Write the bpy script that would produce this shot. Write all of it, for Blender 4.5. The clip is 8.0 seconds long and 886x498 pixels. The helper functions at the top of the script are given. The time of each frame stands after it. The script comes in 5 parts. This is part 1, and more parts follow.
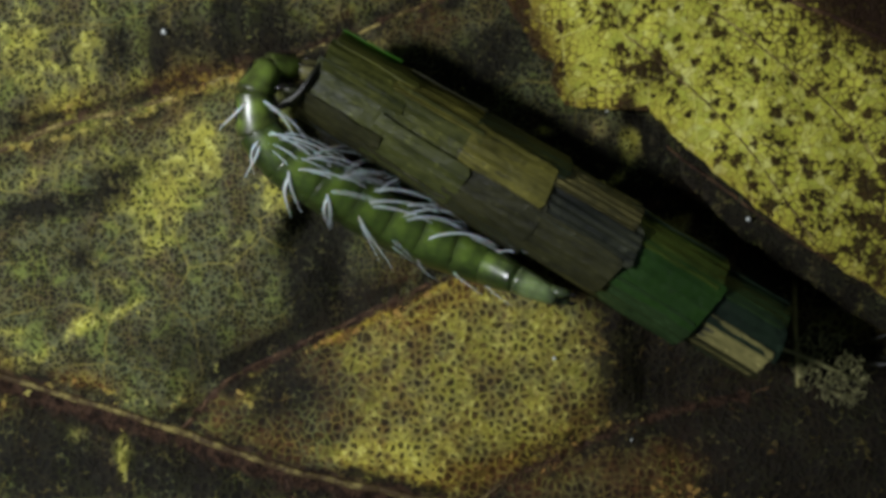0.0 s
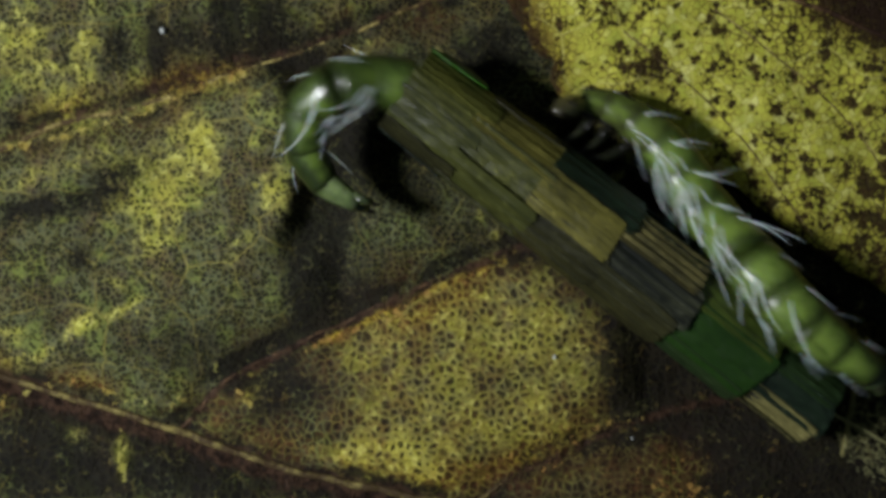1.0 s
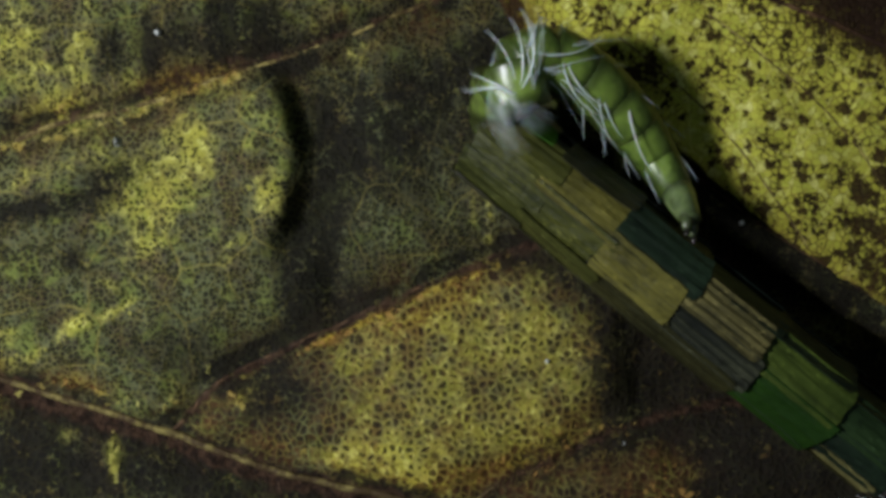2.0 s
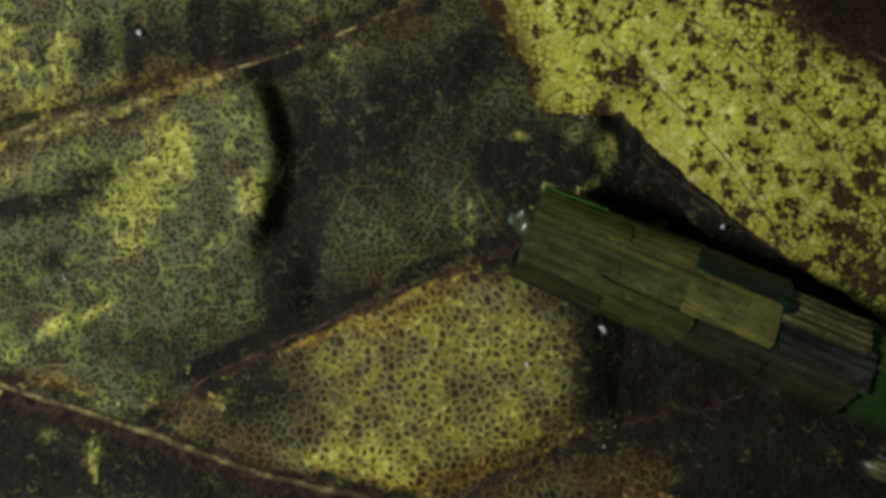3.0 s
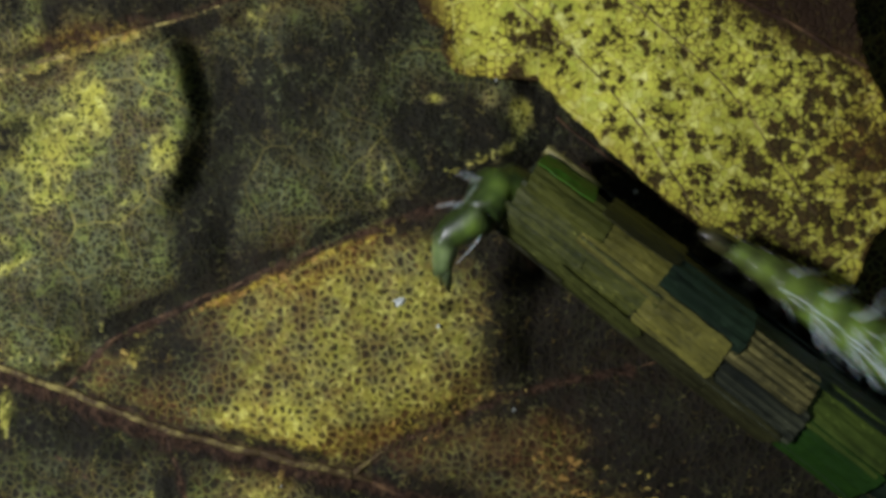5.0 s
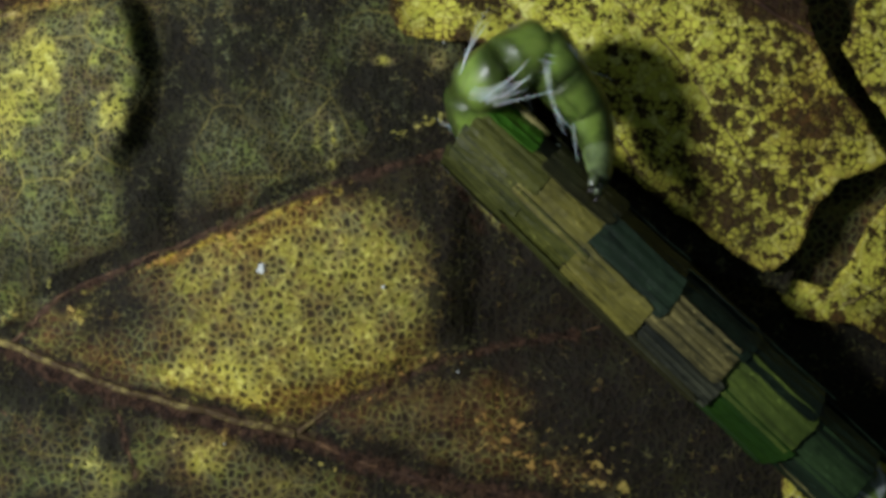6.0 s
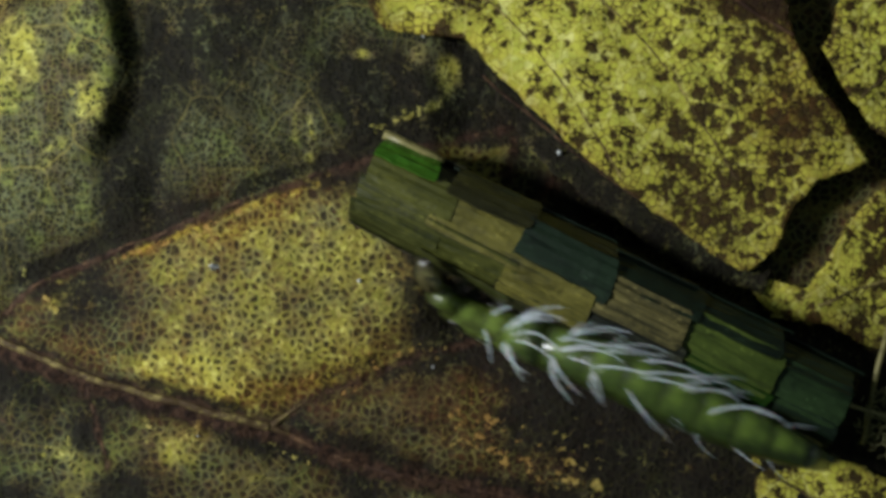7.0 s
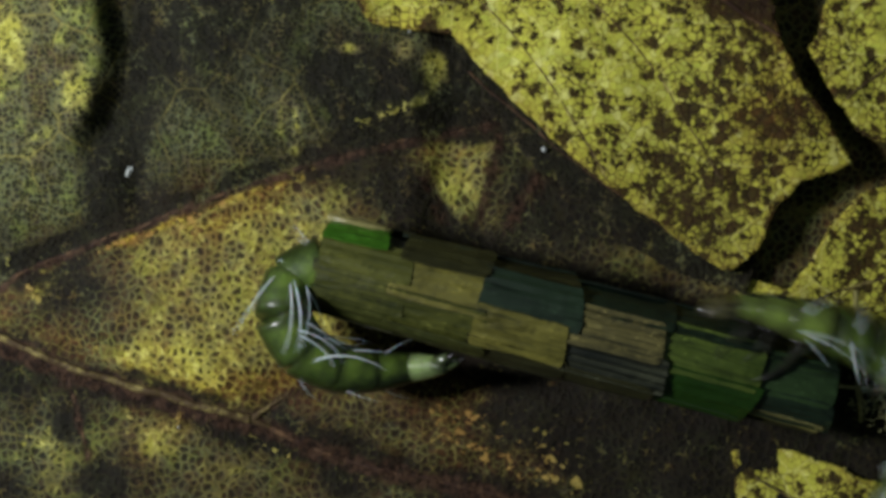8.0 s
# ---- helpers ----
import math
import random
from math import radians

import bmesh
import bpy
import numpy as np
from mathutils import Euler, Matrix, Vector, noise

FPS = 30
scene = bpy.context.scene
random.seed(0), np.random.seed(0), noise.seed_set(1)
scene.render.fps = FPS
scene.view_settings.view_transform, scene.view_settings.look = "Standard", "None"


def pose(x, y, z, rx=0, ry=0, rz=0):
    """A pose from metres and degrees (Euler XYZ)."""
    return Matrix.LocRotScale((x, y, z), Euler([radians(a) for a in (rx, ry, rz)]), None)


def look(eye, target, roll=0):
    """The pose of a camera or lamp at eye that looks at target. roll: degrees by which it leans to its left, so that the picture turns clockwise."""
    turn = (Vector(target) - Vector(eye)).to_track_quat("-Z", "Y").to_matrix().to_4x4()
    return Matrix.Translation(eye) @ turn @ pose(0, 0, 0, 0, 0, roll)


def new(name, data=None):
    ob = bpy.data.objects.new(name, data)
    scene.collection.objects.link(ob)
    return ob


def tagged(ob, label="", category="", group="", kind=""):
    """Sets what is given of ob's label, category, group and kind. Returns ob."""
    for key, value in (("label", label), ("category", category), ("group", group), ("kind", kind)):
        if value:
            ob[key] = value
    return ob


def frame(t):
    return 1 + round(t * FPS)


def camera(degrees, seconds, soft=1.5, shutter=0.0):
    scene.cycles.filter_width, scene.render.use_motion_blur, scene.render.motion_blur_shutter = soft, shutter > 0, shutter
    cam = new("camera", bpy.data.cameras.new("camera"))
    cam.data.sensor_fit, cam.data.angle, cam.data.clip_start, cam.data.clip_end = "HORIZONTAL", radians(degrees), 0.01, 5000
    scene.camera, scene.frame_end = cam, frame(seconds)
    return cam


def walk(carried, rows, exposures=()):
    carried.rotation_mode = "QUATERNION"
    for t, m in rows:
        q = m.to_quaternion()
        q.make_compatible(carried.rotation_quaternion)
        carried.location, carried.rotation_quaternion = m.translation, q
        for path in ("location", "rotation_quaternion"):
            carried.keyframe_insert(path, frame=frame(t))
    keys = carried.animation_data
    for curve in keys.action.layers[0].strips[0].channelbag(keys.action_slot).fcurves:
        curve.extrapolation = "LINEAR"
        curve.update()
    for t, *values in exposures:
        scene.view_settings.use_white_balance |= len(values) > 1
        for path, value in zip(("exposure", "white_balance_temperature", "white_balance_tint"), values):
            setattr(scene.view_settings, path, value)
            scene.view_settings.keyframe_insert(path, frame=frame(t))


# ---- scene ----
# ---- units: the plan is drawn in millimetres ----
MM = 0.001
AXIS = 2.7            # height of the case's axis above the leaf litter
# seconds, place in mm, height, turn
VIEW = [
    (0.0, 0.00, 0.00, 54.95, 0.00),
    (0.5, -0.00, -0.02, 54.81, -0.03),
    (1.0, 0.02, -0.06, 54.81, -0.14),
    (2.5, 0.62, 0.19, 54.80, 0.48),
    (3.0, 1.17, 0.21, 54.80, 0.61),
    (3.5, 2.36, 0.10, 54.78, 0.70),
    (4.0, 3.29, -0.30, 54.87, 0.77),
    (4.2, 3.48, -0.42, 54.83, 0.88),
    (5.3, 6.09, -2.05, 54.96, 1.89),
    (5.5, 6.78, -2.49, 55.01, 2.12),
    (6.0, 7.60, -3.08, 55.15, 2.40),
    (6.5, 8.18, -3.19, 55.03, 2.75),
    (7.0, 8.67, -3.26, 55.04, 3.26),
    (7.5, 9.03, -3.30, 55.08, 3.66),
    (8.0, 9.43, -3.42, 55.06, 4.12),
]
cam = camera(40.0, 8.0, soft=3.9, shutter=0.45)
walk(cam, [(t, pose(x * MM, y * MM, h * MM, 0, 0, turn)) for t, x, y, h, turn in VIEW], [(0.0, -0.32), (1.0, -0.33), (3.5, -0.33), (5.5, 0.15), (7.0, 0.12), (8.0, 0.08)])

# ---- light: a key lamp over the water at night, and an added fill ----
world = bpy.data.worlds.new("night")
world.use_nodes = True
world.node_tree.nodes["Background"].inputs[0].default_value = (0.55, 0.75, 0.8, 1)
world.node_tree.nodes["Background"].inputs[1].default_value = 0.058
scene.world = world
scene.view_settings.exposure = 0.0


def lamp(name, eye, target, watts, size, colour, beam=180):
    data = bpy.data.lights.new(name, "AREA")
    data.shape, data.size, data.energy, data.color = "DISK", size * MM, watts, colour
    data.spread = radians(beam)
    ob = new(name, data)
    ob.matrix_world = look([c * MM for c in eye], [c * MM for c in target])
    return ob


lamp("lamp_key", (-77, 5, 77), (-5, -1, 0), 0.0285, 20, (0.965, 0.985, 1.06), 76)
# weak unseen fill, added so the right-hand sides stay visible
lamp("lamp_overhead", (22, 46, 82), (6, -1, 0), 0.0016, 24, (0.86, 0.95, 1.0))


# ---- materials ----
def material(name, rough=0.6, spec=0.4):
    m = bpy.data.materials.new(name)
    m.use_nodes = True
    b = m.node_tree.nodes["Principled BSDF"]
    b.inputs["Roughness"].default_value = rough
    b.inputs["Specular IOR Level"].default_value = spec
    return m, m.node_tree, b


def node(tree, kind, **values):
    n = tree.nodes.new(kind)
    for key, value in values.items():
        n.inputs[key.replace("_", " ")].default_value = value
    return n


def sums(tree, op, a, b=None, c=None, clamp=False):
    n = tree.nodes.new("ShaderNodeMath")
    n.operation, n.use_clamp = op, clamp
    for i, v in enumerate((a, b, c)):
        if v is None:
            continue
        if isinstance(v, (int, float)):
            n.inputs[i].default_value = v
        else:
            tree.links.new(v, n.inputs[i])
    return n.outputs[0]


def span(tree, v, low, high):
    """Smooth step from low to high."""
    n = tree.nodes.new("ShaderNodeMapRange")
    n.interpolation_type = "SMOOTHSTEP"
    for i, x in enumerate((v, low, high)):
        if isinstance(x, (int, float)):
            n.inputs[i].default_value = x
        else:
            tree.links.new(x, n.inputs[i])
    return n.outputs[0]


def blend(tree, f, a, b):
    n = tree.nodes.new("ShaderNodeMix")
    n.data_type = "RGBA"
    for i, v in ((0, f), (6, a), (7, b)):
        if isinstance(v, (int, float)):
            n.inputs[i].default_value = v
        elif isinstance(v, tuple):
            n.inputs[i].default_value = (*v, 1)
        else:
            tree.links.new(v, n.inputs[i])
    return n.outputs[2]


def coords(tree, warp=0.0, warp_scale=900.0, stretch=(1, 1, 1)):
    """Object coordinates, bent a little by noise."""
    co = tree.nodes.new("ShaderNodeTexCoord").outputs["Object"]
    mp = tree.nodes.new("ShaderNodeMapping")
    mp.inputs["Scale"].default_value = stretch
    tree.links.new(co, mp.inputs[0])
    co = mp.outputs[0]
    if not warp:
        return co
    n = node(tree, "ShaderNodeTexNoise", Scale=warp_scale, Detail=2.0)
    tree.links.new(co, n.inputs["Vector"])
    v = tree.nodes.new("ShaderNodeVectorMath")
    v.operation = "MULTIPLY_ADD"
    v.inputs[1].default_value = (warp, warp, warp)
    tree.links.new(n.outputs["Color"], v.inputs[0])
    tree.links.new(co, v.inputs[2])
    return v.outputs[0]


def noise_at(tree, co, scale, detail=3.0, rough=0.55):
    n = node(tree, "ShaderNodeTexNoise", Scale=scale, Detail=detail, Roughness=rough)
    tree.links.new(co, n.inputs["Vector"])
    return n.outputs["Fac"]


def cells(tree, co, scale, feature="F1"):
    n = node(tree, "ShaderNodeTexVoronoi", Scale=scale)
    n.feature, n.voronoi_dimensions = feature, "2D"
    tree.links.new(co, n.inputs["Vector"])
    return n


def attribute(tree, name):
    n = tree.nodes.new("ShaderNodeAttribute")
    n.attribute_name = name
    return n.outputs["Fac"]


def bump(tree, b, height, distance, strength=1.0):
    n = tree.nodes.new("ShaderNodeBump")
    n.inputs["Distance"].default_value = distance
    n.inputs["Strength"].default_value = strength
    tree.links.new(height, n.inputs["Height"])
    tree.links.new(n.outputs[0], b.inputs["Normal"])


def tint(c, *k):
    return tuple(min(0.9, a * b) for a, b in zip(c, k if len(k) == 3 else k * 3))


def mixed(tree, f, a, b):
    """A number between a and b."""
    return sums(tree, "MULTIPLY_ADD", sums(tree, "SUBTRACT", b, a), f, a)


def parts_of(tree, colour):
    n = tree.nodes.new("ShaderNodeSeparateColor")
    tree.links.new(colour, n.inputs[0])
    return n.outputs


def leaf_material(name, light, mid, dark, rust, grey, cell, heart_colour):
    """Rotting leaf: a net of veins round sunken cells, coarse where the mesh's layer "open" is high; stained by its
    layers pale, gloom, rust, crumb and bank, gloom carrying painted shade too.
    """
    m, t, b = material(name, 0.75, 0.08)
    co = coords(t, 0.0003, 1100.0)
    flat = coords(t)
    pale, gloom, red = attribute(t, "pale"), attribute(t, "gloom"), attribute(t, "rust")
    crumb, bank, open_net = attribute(t, "crumb"), attribute(t, "bank"), attribute(t, "open")
    broad = noise_at(t, flat, 300.0, 4.0, 0.6)
    medium = noise_at(t, flat, 1250.0, 5.0, 0.62)
    grit = noise_at(t, flat, 2700.0, 3.0, 0.6)
    fine = noise_at(t, flat, 5200.0, 3.0, 0.6)
    coarse = cells(t, co, cell)
    close = cells(t, co, cell * 1.6)
    coarse_edge = cells(t, co, cell, "DISTANCE_TO_EDGE").outputs["Distance"]
    close_edge = cells(t, co, cell * 1.6, "DISTANCE_TO_EDGE").outputs["Distance"]
    big_edge = cells(t, co, cell * 0.4, "DISTANCE_TO_EDGE").outputs["Distance"]
    wide_edge = cells(t, coords(t, 0.0009, 500.0), cell * 0.13, "DISTANCE_TO_EDGE").outputs["Distance"]
    wide = span(t, sums(t, "ADD", open_net, sums(t, "MULTIPLY_ADD", broad, 1.2, -0.6)), 0.35, 0.6)
    dist = mixed(t, wide, close.outputs["Distance"], coarse.outputs["Distance"])
    edge = mixed(t, wide, close_edge, coarse_edge)
    pick = parts_of(t, coarse.outputs["Color"])
    pick2 = parts_of(t, close.outputs["Color"])
    # how sound the blade still is, uneven at several scales
    amount = sums(t, "ADD", pale, sums(t, "MULTIPLY_ADD", broad, 1.1, -0.55))
    amount = sums(t, "ADD", amount, sums(t, "MULTIPLY_ADD", medium, 1.5, -0.75))
    amount = sums(t, "ADD", amount, sums(t, "MULTIPLY_ADD", pick[2], 0.24, -0.12), clamp=True)
    # the tissue: grey-green film, olive, yellow, cream
    colour = blend(t, span(t, amount, 0.0, 0.45), tint(mid, 0.55), mid)
    colour = blend(t, span(t, amount, 0.3, 1.2), colour, light)
    film = span(t, noise_at(t, flat, 430.0, 4.0, 0.6), 0.42, 0.62)
    colour = blend(t, sums(t, "MULTIPLY", film, sums(t, "SUBTRACT", 0.85, sums(t, "MULTIPLY", amount, 0.75))), colour, grey)
    tone = noise_at(t, flat, 620.0, 4.0, 0.65)
    colour = blend(t, sums(t, "MULTIPLY", span(t, tone, 0.5, 0.68), 0.55), colour, tint(light, 0.45, 0.62, 0.7))
    colour = blend(t, sums(t, "MULTIPLY", span(t, tone, 0.5, 0.34), sums(t, "MULTIPLY_ADD", open_net, 0.4, 0.35)), colour, tint(rust, 1.1, 1.2, 1.0))
    colour = blend(t, sums(t, "MULTIPLY", sums(t, "MULTIPLY", span(t, pick2[1], 0.72, 0.95), span(t, amount, 0.4, 0.9)), 0.75), colour, tint(light, 1.3, 1.35, 2.3))
    colour = blend(t, sums(t, "MULTIPLY", span(t, fine, 0.5, 0.72), 0.4), colour, mid)
    # rusty tissue
    colour = blend(t, sums(t, "MULTIPLY", red, 0.5, clamp=True), colour, blend(t, amount, tint(rust, 0.9), tint(light, 0.95, 0.7, 0.4)))
    # sunken cells, each its own size
    reach = sums(t, "ADD", sums(t, "MULTIPLY_ADD", amount, -0.12, 0.46), sums(t, "MULTIPLY_ADD", fine, 0.7, -0.35))
    reach = sums(t, "ADD", reach, sums(t, "MULTIPLY_ADD", pick[0], 0.3, -0.12))
    reach = sums(t, "ADD", reach, sums(t, "MULTIPLY", open_net, 0.1))
    heart = span(t, dist, reach, sums(t, "SUBTRACT", reach, 0.2))
    cord = sums(t, "ADD", sums(t, "MULTIPLY_ADD", amount, 0.15, 0.065), sums(t, "MULTIPLY_ADD", pick[0], 0.22, -0.08))
    cord = sums(t, "ADD", cord, sums(t, "MULTIPLY_ADD", fine, 0.3, -0.15))
    heart = mixed(t, wide, heart, span(t, sums(t, "SUBTRACT", edge, sums(t, "MULTIPLY_ADD", dist, 0.1, -0.04)), cord, sums(t, "ADD", cord, 0.12)))
    full = span(t, sums(t, "ADD", pick[1], sums(t, "MULTIPLY_ADD", medium, 1.6, -0.8)), 0.98, 0.7)
    heart = sums(t, "MULTIPLY", heart, sums(t, "MULTIPLY_ADD", full, 0.58, 0.42))
    colour = blend(t, sums(t, "MULTIPLY", heart, 0.9), colour, blend(t, sums(t, "MULTIPLY", red, 0.8, clamp=True), heart_colour, tint(rust, 0.28)))
    # veins of the net: thin pale lines where the blade is gone, brown cords between the larger fields
    colour = blend(t, sums(t, "MULTIPLY", span(t, edge, 0.1, 0.02), sums(t, "SUBTRACT", 0.4, sums(t, "MULTIPLY", amount, 0.25))), colour, tint(light, 0.5, 0.55, 0.7))
    colour = blend(t, sums(t, "MULTIPLY", span(t, big_edge, 0.06, 0.01), 0.3), colour, tint(light, 0.4, 0.38, 0.5))
    colour = blend(t, sums(t, "MULTIPLY", sums(t, "MULTIPLY", span(t, wide_edge, 0.022, 0.006), span(t, broad, 0.4, 0.55)), 0.6), colour, tint(light, 0.6, 0.55, 0.9))
    # stains, with painted shade in the gloom
    redness = sums(t, "MULTIPLY", sums(t, "MULTIPLY_ADD", open_net, 0.25, red), span(t, sums(t, "ADD", medium, sums(t, "MULTIPLY_ADD", fine, 0.9, -0.45)), 0.44, 0.62), clamp=True)
    colour = blend(t, sums(t, "MULTIPLY", redness, 0.75), colour, blend(t, pick2[1], tint(rust, 0.4), tint(rust, 1.35)))
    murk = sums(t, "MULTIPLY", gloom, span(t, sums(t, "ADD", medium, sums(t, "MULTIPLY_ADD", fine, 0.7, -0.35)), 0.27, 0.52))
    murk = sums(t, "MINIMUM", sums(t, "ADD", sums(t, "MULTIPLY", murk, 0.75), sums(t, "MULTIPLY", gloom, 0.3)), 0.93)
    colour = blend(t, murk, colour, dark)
    # brown bark along the veins
    rind = span(t, sums(t, "ADD", bank, sums(t, "MULTIPLY_ADD", medium, 1.5, -0.75)), 0.3, 0.8)
    colour = blend(t, sums(t, "MULTIPLY", rind, 0.9), colour, blend(t, span(t, grit, 0.36, 0.64), (0.011, 0.006, 0.004), (0.055, 0.03, 0.017)))
    # crumbs of sound tissue left standing
    left = sums(t, "ADD", crumb, sums(t, "ADD", sums(t, "MULTIPLY_ADD", grit, 2.6, -1.3), sums(t, "MULTIPLY_ADD", medium, 1.6, -0.8)))
    left = span(t, sums(t, "ADD", left, sums(t, "MULTIPLY_ADD", pick2[0], 0.4, -0.2)), 0.66, 0.76)
    left = sums(t, "MULTIPLY", left, span(t, crumb, 0.08, 0.25))
    bits = blend(t, pick2[2], tint(light, 0.6), tint(light, 1.05, 1.05, 2.0))
    bits = blend(t, sums(t, "MULTIPLY", red, 0.9, clamp=True), bits, (0.33, 0.19, 0.05))
    colour = blend(t, sums(t, "MULTIPLY", left, 0.8), colour, bits)
    t.links.new(colour, b.inputs["Base Color"])
    relief = sums(t, "ADD", sums(t, "MULTIPLY", heart, -0.9), sums(t, "MULTIPLY", fine, 0.5))
    relief = sums(t, "ADD", relief, sums(t, "MULTIPLY", left, 0.8))
    bump(t, b, relief, 0.00007, 0.75)
    return m


def shed_material(name, light, cream, gap, hole, rust, cell):
    """Yellow leaf eaten in spots: small sound cells with thin seams, pale veins, round dark holes that run together where it is far gone."""
    m, t, b = material(name, 0.72, 0.1)
    co = coords(t, 0.00028, 1300.0)
    flat = coords(t)
    pale, gloom, red = attribute(t, "pale"), attribute(t, "gloom"), attribute(t, "rust")
    broad = noise_at(t, flat, 330.0, 3.0, 0.55)
    medium = noise_at(t, flat, 1350.0, 4.0, 0.62)
    fine = noise_at(t, flat, 5200.0, 3.0, 0.6)
    small = cells(t, co, cell)
    edge = cells(t, co, cell, "DISTANCE_TO_EDGE").outputs["Distance"]
    little_edge = cells(t, co, cell * 2.1, "DISTANCE_TO_EDGE").outputs["Distance"]
    field_edge = cells(t, co, cell * 0.42, "DISTANCE_TO_EDGE").outputs["Distance"]
    spots = cells(t, coords(t, 0.0006, 900.0), cell * 0.4)
    dots = cells(t, coords(t, 0.0003, 1800.0), cell * 0.95)
    wide_edge = cells(t, coords(t, 0.001, 400.0), cell * 0.12, "DISTANCE_TO_EDGE").outputs["Distance"]
    pick, spot_pick, dot_pick = parts_of(t, small.outputs["Color"]), parts_of(t, spots.outputs["Color"]), parts_of(t, dots.outputs["Color"])
    sound = sums(t, "ADD", sums(t, "MULTIPLY_ADD", medium, 2.0, -1.0), sums(t, "MULTIPLY_ADD", broad, 1.0, -0.5))
    sound = sums(t, "ADD", sound, sums(t, "MULTIPLY_ADD", pale, 0.9, -0.28))
    sound = sums(t, "SUBTRACT", sound, sums(t, "MULTIPLY", gloom, 0.45))
    sound = sums(t, "ADD", sound, sums(t, "MULTIPLY_ADD", pick[0], 0.16, -0.08))
    ragged = sums(t, "ADD", sums(t, "MULTIPLY_ADD", fine, 0.8, -0.4), sums(t, "MULTIPLY_ADD", noise_at(t, flat, 1900.0, 3.0, 0.6), 1.1, -0.55))
    # round holes, larger and closer where the leaf is less sound
    size = sums(t, "SUBTRACT", sums(t, "MULTIPLY_ADD", spot_pick[0], 0.55, 0.02), sums(t, "MULTIPLY", sound, 0.62))
    eaten = span(t, sums(t, "ADD", spots.outputs["Distance"], ragged), size, sums(t, "SUBTRACT", size, 0.09))
    size = sums(t, "SUBTRACT", sums(t, "MULTIPLY_ADD", dot_pick[0], 0.9, -0.34), sums(t, "MULTIPLY", sound, 0.5))
    eaten = sums(t, "MAXIMUM", eaten, span(t, sums(t, "ADD", dots.outputs["Distance"], ragged), size, sums(t, "SUBTRACT", size, 0.14)))
    eaten = sums(t, "MAXIMUM", eaten, span(t, sums(t, "ADD", sound, ragged), 0.03, -0.1))
    worn = span(t, sound, 0.6, 0.05)
    seam = sums(t, "ADD", sums(t, "MULTIPLY_ADD", worn, 0.14, 0.06), sums(t, "MULTIPLY_ADD", fine, 0.12, -0.06))
    gaps = span(t, edge, seam, sums(t, "MULTIPLY", seam, 0.3))
    colour = blend(t, pick[1], tint(light, 0.7, 0.74, 0.6), light)
    colour = blend(t, sums(t, "MULTIPLY", span(t, pick[2], 0.6, 1.0), sums(t, "SUBTRACT", 1.0, worn)), colour, cream)
    colour = blend(t, sums(t, "MULTIPLY", span(t, noise_at(t, flat, 700.0, 4.0, 0.65), 0.48, 0.66), 0.55), colour, tint(light, 0.5, 0.64, 0.7))
    colour = blend(t, sums(t, "MULTIPLY", worn, 0.4), colour, tint(light, 0.62, 0.55, 0.4))
    colour = blend(t, sums(t, "MULTIPLY", span(t, little_edge, 0.1, 0.0), 0.3), colour, gap)
    colour = blend(t, sums(t, "MULTIPLY", span(t, fine, 0.5, 0.75), 0.4), colour, gap)
    colour = blend(t, sums(t, "MULTIPLY", red, 0.6, clamp=True), colour, tint(light, 0.6, 0.4, 0.3))
    colour = blend(t, sums(t, "MULTIPLY", gaps, sums(t, "MULTIPLY_ADD", worn, 0.3, 0.55)), colour, blend(t, worn, gap, tint(hole, 2.6)))
    colour = blend(t, sums(t, "MULTIPLY", span(t, field_edge, 0.05, 0.01), 0.4), colour, gap)
    colour = blend(t, sums(t, "MULTIPLY", span(t, wide_edge, 0.02, 0.006), 0.55), colour, tint(cream, 0.85, 0.8, 0.7))
    net = sums(t, "MULTIPLY", span(t, little_edge, 0.1, 0.02), span(t, medium, 0.36, 0.5))
    deep = blend(t, sums(t, "MULTIPLY", net, 0.35), blend(t, fine, tint(hole, 0.7), tint(hole, 1.4)), rust)
    colour = blend(t, sums(t, "MULTIPLY", eaten, 0.94), colour, deep)
    redness = sums(t, "MULTIPLY", red, span(t, sums(t, "ADD", medium, sums(t, "MULTIPLY_ADD", fine, 0.6, -0.3)), 0.42, 0.62), clamp=True)
    colour = blend(t, sums(t, "MULTIPLY", redness, 0.75), colour, blend(t, pick[1], tint(rust, 0.4), rust))
    murk = sums(t, "MULTIPLY", gloom, span(t, sums(t, "ADD", medium, sums(t, "MULTIPLY_ADD", fine, 0.7, -0.35)), 0.3, 0.55))
    colour = blend(t, sums(t, "MINIMUM", sums(t, "MULTIPLY", murk, 0.95), 0.95), colour, hole)
    t.links.new(colour, b.inputs["Base Color"])
    relief = sums(t, "ADD", sums(t, "MULTIPLY", eaten, -1.0), sums(t, "MULTIPLY", fine, 0.4))
    relief = sums(t, "ADD", relief, sums(t, "MULTIPLY", gaps, -0.4))
    bump(t, b, relief, 0.0001, 0.75)
    return m


def vein_material(name, a, c):
    m, t, b = material(name, 0.6, 0.12)
    co = coords(t)
    f = noise_at(t, co, 700.0, 4.0, 0.65)
    g = noise_at(t, co, 3800.0, 3.0)
    t.links.new(blend(t, span(t, sums(t, "ADD", f, sums(t, "MULTIPLY_ADD", g, 0.5, -0.25)), 0.42, 0.72), a, c), b.inputs["Base Color"])
    bump(t, b, g, 0.00006)
    return m


